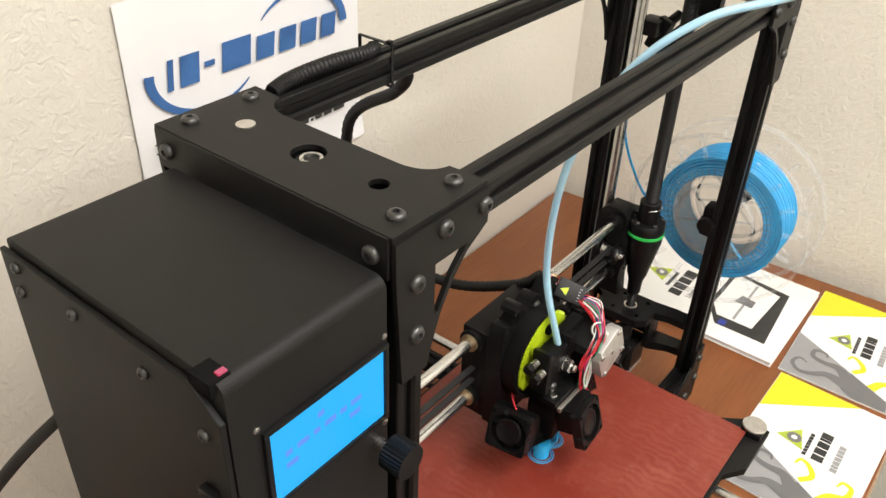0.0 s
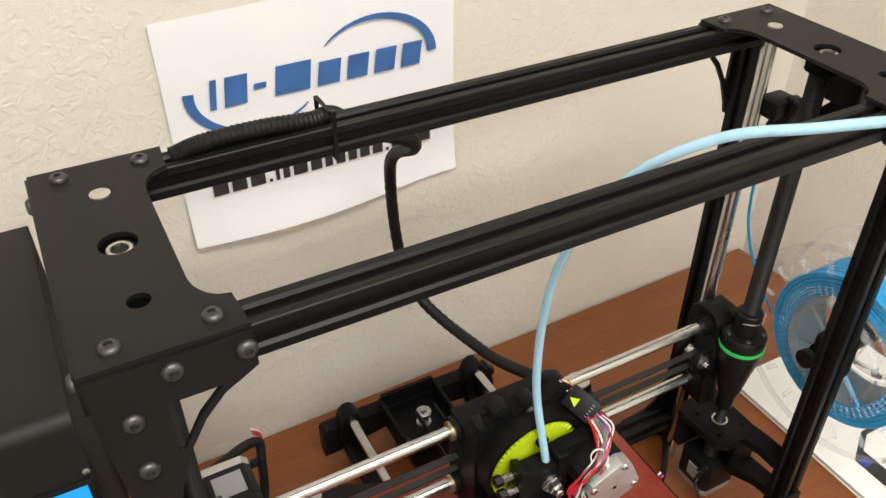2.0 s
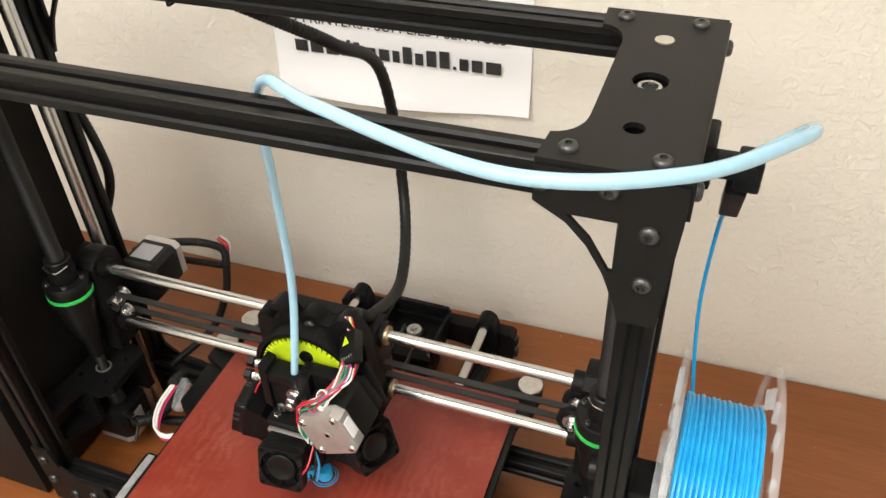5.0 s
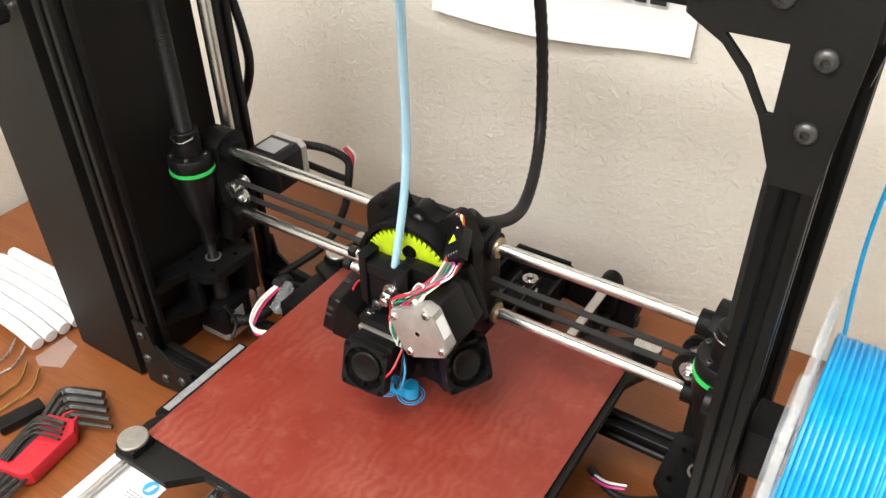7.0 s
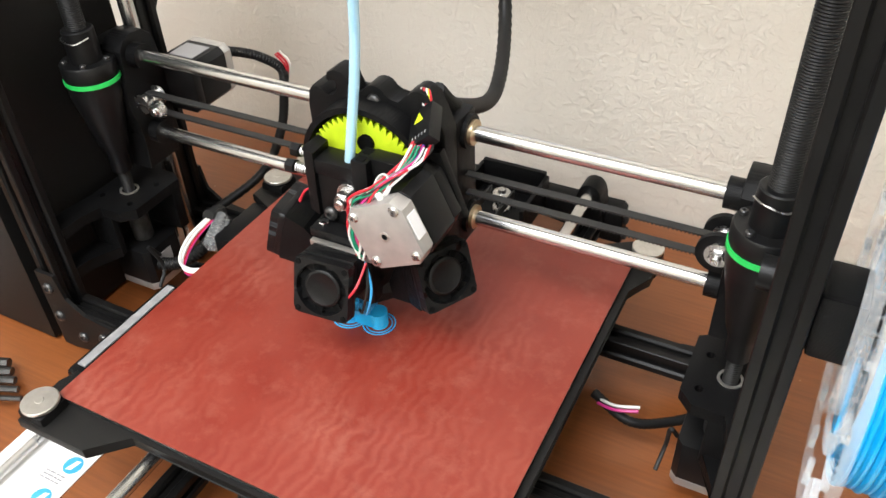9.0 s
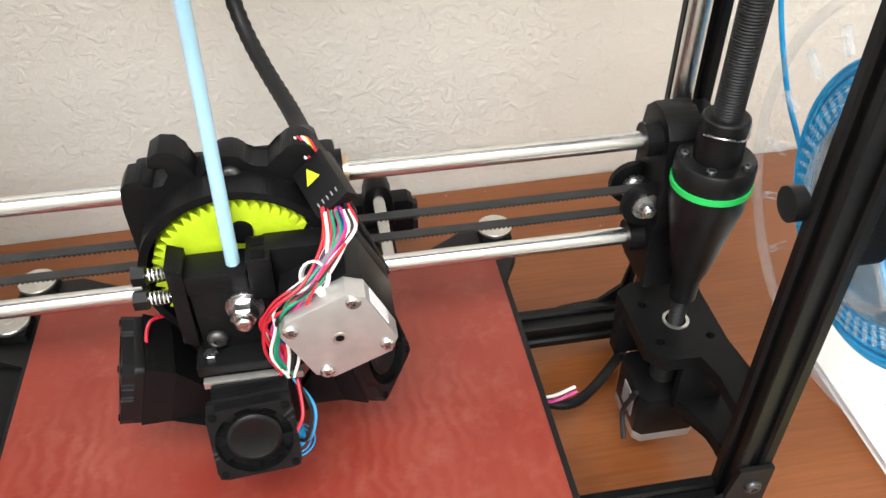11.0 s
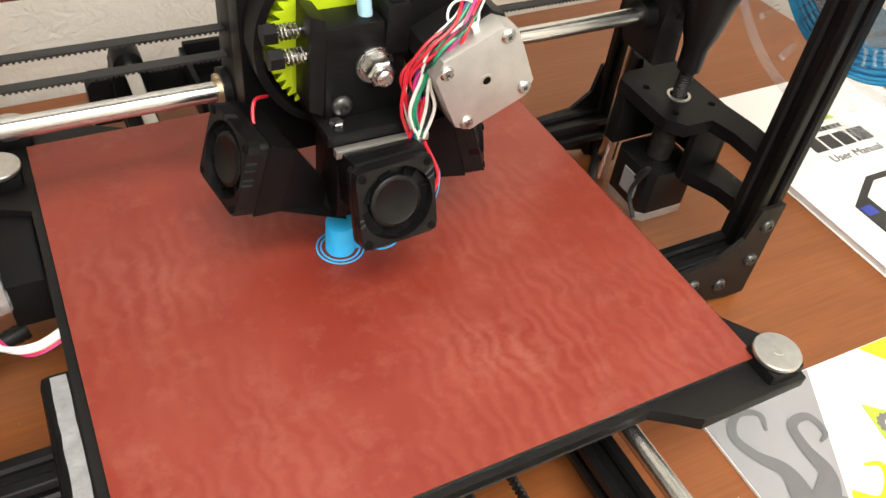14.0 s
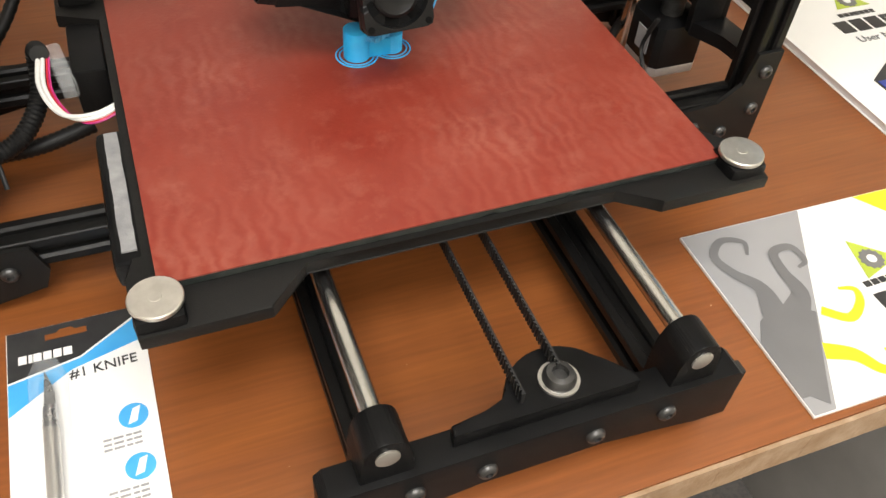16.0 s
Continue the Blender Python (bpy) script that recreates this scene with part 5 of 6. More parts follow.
loom([(-0.0734, 0.0898, 0.5030), (-0.0400, 0.1100, 0.4800), (-0.0168, 0.1424, 0.4502), (-0.009, 0.2082, 0.393), (0.0047, 0.2051, 0.2621), (0.0353, 0.1185, 0.2308), (0.0440, 0.040, 0.2600), (0.0434, 0.0130, 0.2845)], 0.0058)
loom([(-0.205, 0.0780, 0.5270), (-0.185, 0.0800, 0.5300), (-0.150, 0.0800, 0.5305), (-0.118, 0.0790, 0.5285), (-0.100, 0.0885, 0.5240), (-0.085, 0.0910, 0.5100), (-0.0734, 0.0898, 0.5030)], 0.0058, n=20)
bm = bmesh.new()
for z0, z1, y0, y1 in ((0.5050, 0.5345, 0.0652, 0.0660), (0.5050, 0.5345, 0.0955, 0.0963), (0.5345, 0.5353, 0.0652, 0.0963), (0.5042, 0.5050, 0.0652, 0.0963)):
    span(bm, (-0.1090, y0, z0), (-0.1062, y1, z1))
put_box(bm, (0.004, 0.004, 0.003), (-0.1076, 0.0680, 0.5360), None, 0.001)
part("cable_tie", bm, PLASTIC, printer, "black cable tie round the top beam", smooth=False)
loom([(-0.296, 0.105, 0.44), (-0.285, 0.112, 0.37), (-0.274, 0.112, 0.325), (-0.273, 0.112, 0.29), (-0.288, 0.110, 0.25), (-0.312, 0.100, 0.20), (-0.33, 0.075, 0.16)], 0.0050, n=20)
loom([(-0.262, 0.100, 0.205), (-0.245, 0.106, 0.214), (-0.2172, 0.112, 0.219), (-0.195, 0.126, 0.213), (-0.180, 0.138, 0.198), (-0.180, 0.138, 0.178)], 0.0045, n=20)
loom([(-0.215, 0.098, 0.210), (-0.205, 0.120, 0.190), (-0.190, 0.136, 0.176), (-0.180, 0.140, 0.172)], 0.0040, n=16)
loom([(-0.180, 0.138, 0.178), (-0.185, 0.130, 0.140), (-0.200, 0.110, 0.10), (-0.235, 0.070, 0.07)], 0.0045, n=18)
loom([(-0.262, 0.004, 0.068), (-0.232, -0.008, 0.068), (-0.206, -0.002, 0.074), (-0.190, 0.018, 0.088), (-0.186, 0.034, 0.108), (-0.182, 0.016, 0.118)], 0.0060, n=20)
loom([(-0.262, 0.022, 0.058), (-0.232, 0.012, 0.056), (-0.200, 0.012, 0.056), (-0.165, 0.020, 0.060)], 0.0055, n=18)
loom([(0.250, 0.060, 0.045), (0.215, 0.025, 0.050), (0.190, 0.010, 0.055), (0.160, 0.02, 0.06)], 0.0038, n=16)
for o in (0.0, 0.004):
    bm = bmesh.new()
    sweep(bm, [(0.166, 0.012 + o, 0.060), (0.180, 0.006 + o, 0.066), (0.196, 0.008 + o, 0.070)], 0.0012, 6, 8)
    part("wire", bm, WIRE_WHITE if o else WIRE_PINK, printer)
for o in (0.0, 0.003, 0.006):
    bm = bmesh.new()
    sweep(bm, [(-0.183, 0.137 + o, 0.212), (-0.176, 0.140 + o, 0.200), (-0.179, 0.139, 0.184 - o)], 0.0010, 6, 6)
    part("wire", bm, WIRE_RED if o < 0.005 else WIRE_WHITE, printer)

# feed tube from the holder over the top beam into the tool head, with the filament inside
FEED = [(0.006, -0.034, 0.2470), (0.0054, -0.0125, 0.3246), (0.0105, -0.0165, 0.4242), (0.030, -0.0440, 0.5030), (0.0640, -0.0800, 0.5440), (0.1105, -0.1159, 0.5569), (0.2088, -0.1500, 0.5609), (0.2788, -0.1375, 0.5654), (0.3223, -0.0732, 0.5511), (0.3282, -0.0228, 0.5265), (0.3059, 0.0013, 0.4910)]
bm = bmesh.new()
sweep(bm, FEED, 0.0033, 16, 14)
tube = part("feed_tube", bm, TUBE, printer, "translucent pale blue flexible feed tube")
bm = bmesh.new()
sweep(bm, FEED, 0.0016, 8, 14)
part("filament", bm, PRINT_BLUE, tube, "bright blue filament inside the tube")
bm = bmesh.new()
span(bm, (0.2868, -0.010, 0.482), (0.312, 0.006, 0.492), 0.0015)
put_box(bm, (0.014, 0.018, 0.020), (0.3080, 0.0010, 0.484), None, 0.002)
put_box(bm, (0.012, 0.014, 0.060), (0.3040, 0.030, 0.446), pose(0, 0, 0, 42, 0, 0), 0.0015)
put_box(bm, (0.010, 0.030, 0.028), (0.2840, -0.002, 0.492), None, 0.002)
part("feed_holder", bm, PRINTED, printer, "black printed filament holder arm")
bm = bmesh.new()
put_box(bm, (0.026, 0.022, 0.016), (0.2660, 0.0430, 0.4620), None, 0.003)
put_box(bm, (0.014, 0.016, 0.034), (0.2720, 0.0360, 0.4540), pose(0, 0, 0, 20, 8, 0), 0.003)
rod(bm, (0.2780, 0.030, 0.4660), (0.2900, 0.026, 0.4720), 0.0050, 14)
part("limit_clamp", bm, PRINTED, printer, "black printed clamp on the guide rod")
# spool arm through the post
bm = bmesh.new()
rod(bm, (0.2764, -0.058, 0.262), (0.372, -0.058, 0.262), 0.0105, 24)
put_box(bm, (0.020, 0.030, 0.036), (0.2870, -0.064, 0.262), None, 0.003)
rod(bm, (0.372, -0.058, 0.262), (0.376, -0.058, 0.262), 0.0150, 24)
part("spool_arm", bm, PRINTED, printer, "black spool arm on the post")
bm = bmesh.new()
rod(bm, (0.250, -0.062, 0.272), (0.2566, -0.062, 0.272), 0.0085, 12)
part("arm_knob", bm, PLASTIC, printer, "black clamp knob")


# ---- filament spool ----
def spool():
    cy, cz, r = -0.058, 0.255, 0.103
    s = thing("filament_spool", (0.326, cy, cz - r), "clear plastic spool half full of bright blue filament", "filament spool")
    turn = lambda x: Matrix.Translation((x, cy, cz)) @ RIGHTWARD
    for x, out in ((0.2975, -1), (0.3545, 1)):
        bm = bmesh.new()
        ring(bm, 0.0440, r - 0.003, -0.0009, 0.0009, turn(x), 72)
        flange = part("flange", bm, SPOOL_CLEAR, s, "clear spool flange")
        bm = bmesh.new()
        ring(bm, r - 0.004, r, -0.0022, 0.0022, turn(x), 72)
        part("rim", bm, SPOOL_RIM, flange, "clear raised rim")
        bm = bmesh.new()
        ring(bm, 0.0100, 0.0445, -0.0006, 0.0006, turn(x + 0.006 * -out), 48)
        part("hub_web", bm, SPOOL_CLEAR, flange, "clear hub web")
        bm = bmesh.new()
        ring(bm, 0.0425, 0.0445, -0.006, 0.002, turn(x), 48)
        ring(bm, 0.0110, 0.0130, -0.008, 0.002, turn(x), 32)
        part("hub_ring", bm, SPOOL_RIM, flange)
        for k in range(18):
            bm = bmesh.new()
            rr = turn(x) @ pose(0, 0, 0, 0, 0, 20 * k)
            for o in (-0.0015, 0.0015):
                put_box(bm, (0.014, 0.0007, 0.0032), (0, 0, 0), rr @ pose(0.0815, o, 0.001 * out))
            put_box(bm, (0.0008, 0.0037, 0.0032), (0, 0, 0), rr @ pose(0.0885, 0, 0.001 * out))
            part("tab", bm, SPOOL_RIB, flange, smooth=False)
        for k in range(6):
            bm = bmesh.new()
            rr = turn(x) @ pose(0, 0, 0, 0, 0, 60 * k + 12)
            put_box(bm, (0.030, 0.0014, 0.0040), (0, 0, 0), rr @ pose(0.0285, 0, 0))
            part("spoke", bm, SPOOL_RIB, flange, smooth=False)
    # windings: rounded turns side by side, in two visible layers
    bm = bmesh.new()
    prof = [(0.0520, -0.0225)]
    rnd = random.Random(7)
    n = 13
    for k in range(n):
        z = -0.0220 + 0.044 * (k + 0.5) / n
        swell = 0.0735 + rnd.uniform(-0.0008, 0.0008)
        prof += [(swell - 0.0011, z - 0.00155), (swell, z - 0.0006), (swell, z + 0.0006), (swell - 0.0011, z + 0.00155)]
    prof += [(0.0520, 0.0225)]
    seg, rows = 64, []
    for rr, z in prof:
        rows.append([bm.verts.new(turn(0.327) @ Vector((rr * math.cos(2 * math.pi * k / seg), rr * math.sin(2 * math.pi * k / seg), z))) for k in range(seg)])
    for a, b in zip(rows, rows[1:] + rows[:1]):
        for k in range(seg):
            bm.faces.new((a[k], a[(k + 1) % seg], b[(k + 1) % seg], b[k]))
    part("winding", bm, BLUE, s, "bright blue wound filament")
    for x, out in ((0.3040, -1), (0.3500, 1)):
        for k, rr in enumerate((0.0535, 0.0567, 0.0599, 0.0631, 0.0663, 0.0695, 0.0718)):
            bm = bmesh.new()
            pts = []
            for a in range(0, 361, 10):
                w = rr + 0.0007 * math.sin(radians(a * 2 + 60 * k))
                pts.append((x + 0.0004 * math.sin(radians(3 * a + 40 * k)), cy + w * math.cos(radians(a)), cz + w * math.sin(radians(a))))
            sweep(bm, pts, 0.0015, 6, 2)
            part("winding_turn", bm, BLUE, s)
    bm = bmesh.new()
    for k in range(54):
        rr = turn(0.2985) @ pose(0, 0, 0, 0, 0, 360 * k / 54)
        put_box(bm, (0.0105, 0.0009, 0.0022), (0, 0, 0), rr @ pose(0.0572, 0, 0))
    part("rib_ring", bm, SPOOL_RIB, s, "clear ribs round the drum", smooth=False)
    bm = bmesh.new()
    ring(bm, 0.0500, 0.0516, -0.026, 0.026, turn(0.326), 64)
    part("drum", bm, SPOOL_RIM, s, "clear drum")
    bm = bmesh.new()
    sweep(bm, [(0.3010, cy - 0.010, cz - 0.012), (0.3005, cy - 0.026, cz - 0.025), (0.3000, cy - 0.038, cz - 0.036)], 0.0016, 8, 6)
    part("loose_end", bm, BLUE, s)
    bm = bmesh.new()
    sweep(bm, [(0.3030, 0.052, 0.420), (0.3006, 0.0700, 0.3887), (0.2998, 0.0672, 0.3224), (0.306, 0.0461, 0.2681), (0.313, 0.0240, 0.2350)], 0.0015, 8, 10)
    part("filament_strand", bm, BLUE, s, "blue filament strand running to the holder")


spool()


# ---- the print in progress ----
def printed_part():
    p = thing("printed_part", (0.005, -0.036, BZ), "small bright blue half-finished print on the red bed", "printed part")
    z = BZ + 0.0002
    bm = bmesh.new()
    for cx, cyy, r in ((-0.006, -0.038, 0.0098), (0.0165, -0.036, 0.0088)):
        for rr in (r + 0.0026, r + 0.0004):
            pts = [(cx + rr * math.cos(radians(a)), cyy + rr * math.sin(radians(a)), z + 0.0004) for a in range(0, 361, 15)]
            sweep(bm, pts, 0.0005, 5, 2)
    part("skirt", bm, PRINT_BLUE, p, "thin printed skirt lines")
    bm = bmesh.new()
    for cx, cyy, r, h in ((-0.006, -0.038, 0.0078, 0.0185), (0.0165, -0.036, 0.0066, 0.0120)):
        prof = []
        k = 0
        while k * 0.0006 < h:
            prof += [(r - 0.00015, z + k * 0.0006), (r, z + k * 0.0006 + 0.0003)]
            k += 1
        lathe(bm, prof, Matrix.Translation((cx, cyy, 0)), 28)
    span(bm, (-0.004, -0.042, z), (0.015, -0.032, z + 0.0115), 0.0008)
    part("body", bm, PRINT_BLUE, p)
    bm = bmesh.new()
    for turn in (0, 60, 120):
        for k in range(-3, 4):
            put_box(bm, (0.0007, 0.020 - 0.0022 * abs(k), 0.0030), (0, 0, 0), pose(0.0035, -0.037, z + 0.0150, 0, 0, turn) @ pose(0.0030 * k, 0, 0))
    part("infill", bm, INK_CYAN, p, "open lattice infill", smooth=False)


printed_part()


# ---- poster on the wall ----
def poster():
    wy = lambda x: 0.3145 + (x - 0.640) * 0.025 / 1.44
    p = thing("poster", (-0.04, wy(-0.04) - 0.004, 0.30), "white paper sign with a blue logo on the wall", "poster")
    x0, x1, z0, z1 = -0.1735, 0.1070, 0.3125, 0.5285
    bm = bmesh.new()
    nx, nz = 24, 14
    def spot(i, k, back):
        x, z = x0 + (x1 - x0) * i / nx, z0 + (z1 - z0) * k / nz
        low = max(0.0, 1 - k / 4)
        curl = 0.010 * low ** 2 * (0.35 + 0.65 * abs(math.sin(3.1 * i / nx + 0.5)))
        y = wy(x) - 0.003 - curl - 0.0010 * math.sin(5 * i / nx)
        z += 0.006 * (i / nx - 0.5) - 0.006 * low * math.sin(math.pi * i / nx)
        return Vector((x, y + back, z))
    for back in (0.0, 0.0004):
        g = [[bm.verts.new(spot(i, k, back)) for i in range(nx + 1)] for k in range(nz + 1)]
        for k in range(nz):
            for i in range(nx):
                bm.faces.new((g[k][i], g[k][i + 1], g[k + 1][i + 1], g[k + 1][i]))
    part("sheet", bm, PAPER, p, "curling white paper")
    m = Matrix.Translation((0, wy(-0.04) - 0.0052, 0)) @ Matrix.Rotation(0.0174, 4, "Z") @ FRONT

    def mark(name, outline, mat, label=""):
        f = bmesh.new()
        prism(f, outline, -0.0004, 0.0004, m)
        part(name, f, mat, p, label, smooth=False)

    # plain leaning blocks stand in for the logo's letters
    x, zb, lean = -0.1370, 0.4425, 0.0035
    for w, h in ((0.0055, 0.0270), (0.0200, 0.0270), (-0.0110, 0), (0.0330, 0.0270), (0.0215, 0.0225), (0.0205, 0.0225), (0.0205, 0.0225), (0.0195, 0.0225)):
        if h:
            mark("logo_block", [(x, zb), (x + w, zb), (x + w + lean, zb + h), (x + lean, zb + h)], INK_BLUE)
        else:
            w = -w
            mark("logo_block", [(x, zb + 0.0105), (x + w, zb + 0.0105), (x + w + 0.0006, zb + 0.0155), (x + 0.0006, zb + 0.0155)], INK_BLUE)
        x += w + 0.0075
    # two sweeping arcs that taper to points
    for cx, cz, rx, rz, a0, a1, fat in ((-0.0965, 0.4580, 0.062, 0.046, 176, 322, 0.0090), (0.0235, 0.4530, 0.062, 0.046, 0, 146, 0.0090)):
        outer, inner = [], []
        for k in range(25):
            t = k / 24
            a = radians(a0 + (a1 - a0) * t)
            w = fat * (1 - t) ** 0.8 + 0.0006
            outer.append((cx + rx * math.cos(a), cz + rz * math.sin(a)))
            inner.append((cx + (rx - w) * math.cos(a), cz + (rz - w) * math.sin(a)))
        mark("logo_arc", outer + inner[::-1], INK_BLUE, "blue tapering arc")
    letters("printed_line", "3D PRINTERS . SUPPLIES . SERVICES", 0.0158, m @ Matrix.Translation((-0.1600, 0.3900, 0.0003)), INK_BLACK, p)
    # web address as plain bars of its size
    x, zb = -0.1480, 0.3575
    for w, h in ((0.0140, 0.0125),) * 3 + ((0.0030, 0.0030), (0.0035, 0.0180), (0.0065, 0.0165), (0.0140, 0.0125), (0.0110, 0.0125), (0.0075, 0.0125), (0.0095, 0.0180), (0.0085, 0.0125), (0.0100, 0.0170), (0.0105, 0.0180), (0.0030, 0.0030), (0.0090, 0.0125), (0.0110, 0.0125), (0.0155, 0.0125)):
        mark("address_bar", [(x, zb), (x + w, zb), (x + w, zb + h), (x, zb + h)], INK_BLACK)
        x += w + 0.0038


poster()


# ---- printed matter on the desk ----
def flat(name, outline, z0, z1, mat, parent, m=None, label=""):
    bm = bmesh.new()
    prism(bm, outline, z0, z1, m)
    return part(name, bm, mat, parent, label, smooth=False)


def tri_logo(cx, cy, s, z, parent, turn):
    m = pose(cx, cy, 0, 0, 0, turn)
    flat("logo_triangle", [(-s, -s * 0.62), (s, -s * 0.62), (0, s * 1.05)], z, z + 0.0003, INK_LIME, parent, m, "lime triangle emblem")
    bm = bmesh.new()
    teeth = []
    for k in range(24):
        r = s * (0.52 if k % 2 else 0.44)
        teeth.append((r * math.cos(math.pi * k / 12), r * math.sin(math.pi * k / 12) - s * 0.10))
    prism(bm, teeth, z + 0.0003, z + 0.0006, m)
    part("logo_wheel", bm, INK_DARKGREY, parent, smooth=False)
    bm = bmesh.new()
    lathe(bm, [(s * 0.20, z + 0.0006), (s * 0.20, z + 0.0009)], m @ Matrix.Translation((0, -s * 0.10, 0)), 16)
    part("logo_dot", bm, GLOSSPAPER, parent, smooth=False)


def ribbon(points, widths, z, mat, parent, name):
    """A flat curl drawn on paper: a strip that swells and tapers along a smooth line."""
    line = glide([(x, y, 0) for x, y in points], 6)
    n = len(line)
    left, right = [], []
    for i, q in enumerate(line):
        d = (line[min(i + 1, n - 1)] - line[max(i - 1, 0)]).normalized()
        side = Vector((-d.y, d.x, 0))
        f = i / (n - 1) * (len(widths) - 1)
        k = min(int(f), len(widths) - 2)
        w = widths[k] + (widths[k + 1] - widths[k]) * (f - k)
        left.append(q + side * w)
        right.append(q - side * w)
    bm = bmesh.new()
    a = [bm.verts.new((v.x, v.y, z)) for v in left]
    b = [bm.verts.new((v.x, v.y, z)) for v in right]
    for i in range(n - 1):
        bm.faces.new((a[i], a[i + 1], b[i + 1], b[i]))
    return part(name, bm, mat, parent, smooth=False)


def bars(cx, cy, along, across, widths, h, z, mat, parent):
    """Plain blocks the size of a printed word."""
    a = 0.0
    for w in widths:
        p = [(a, 0), (a + w, 0), (a + w, h), (a, h)]
        flat("word_bar", [(cx + q * along[0] + r * across[0], cy + q * along[1] + r * across[1]) for q, r in p], z, z + 0.0003, mat, parent)
        a += w * 1.22


def manual():
    x0, x1, y0, y1, t = 0.4085, 0.6100, -0.1460, 0.1050, 0.0075
    p = thing("user_manual", (0.509, -0.02, 0), "white softcover user manual lying on the desk", "book")
    bm = bmesh.new()
    span(bm, (x0 + 0.0015, y0 + 0.0015, 0.0012), (x1 - 0.0015, y1 - 0.0010, t - 0.0008))
    part("page_block", bm, PAPER, p, "stack of white pages", smooth=False)
    bm = bmesh.new()
    span(bm, (x0, y0, t - 0.0008), (x1, y1, t), 0.0002)
    span(bm, (x0, y0, 0.0002), (x1, y1, 0.0010), 0.0002)
    part("cover", bm, GLOSSPAPER, p, "glossy white cover")
    z = t + 0.0002
    tri_logo(0.5030, 0.0560, 0.0185, z, p, 0)
    bars(0.4780, 0.0320, (1, 0), (0, 1), (0.005, 0.005, 0.004, 0.005, 0.005, 0.005, 0.004), 0.0052, z, INK_BLACK, p)
    bars(0.4640, 0.0090, (1, 0), (0, 1), (0.014, 0.014, 0.014, 0.004, 0.014), 0.0175, z, INK_BLACK, p)
    letters("title_line", "User Manual", 0.0120, pose(0.4690, -0.0060, z + 0.0002), INK_DARKGREY, p)
    # small picture of a printer
    pic = [(0.4400, -0.0550), (0.4800, -0.0300), (0.5900, -0.0300), (0.5900, -0.0360), (0.4830, -0.0360), (0.4600, -0.0500), (0.4600, -0.1000), (0.5600, -0.1050), (0.5720, -0.0420), (0.5780, -0.0420), (0.5700, -0.1150), (0.4400, -0.1250)]
    flat("picture", pic, z, z + 0.0003, INK_BLACK, p, None, "black picture of a machine")
    flat("picture", [(0.4650, -0.0740), (0.5620, -0.0720), (0.5620, -0.0690), (0.4650, -0.0700)], z, z + 0.0003, INK_GREY, p)
    flat("picture", [(0.5050, -0.0830), (0.5220, -0.0830), (0.5260, -0.0620), (0.5060, -0.0580)], z + 0.0003, z + 0.0006, INK_DARKGREY, p)
    flat("picture", [(0.4420, -0.0680), (0.4540, -0.0680), (0.4540, -0.0580), (0.4420, -0.0580)], z + 0.0003, z + 0.0006, WIRE_BLUE, p)
    p.location += Vector((-0.0155, -0.001, DESK))


manual()


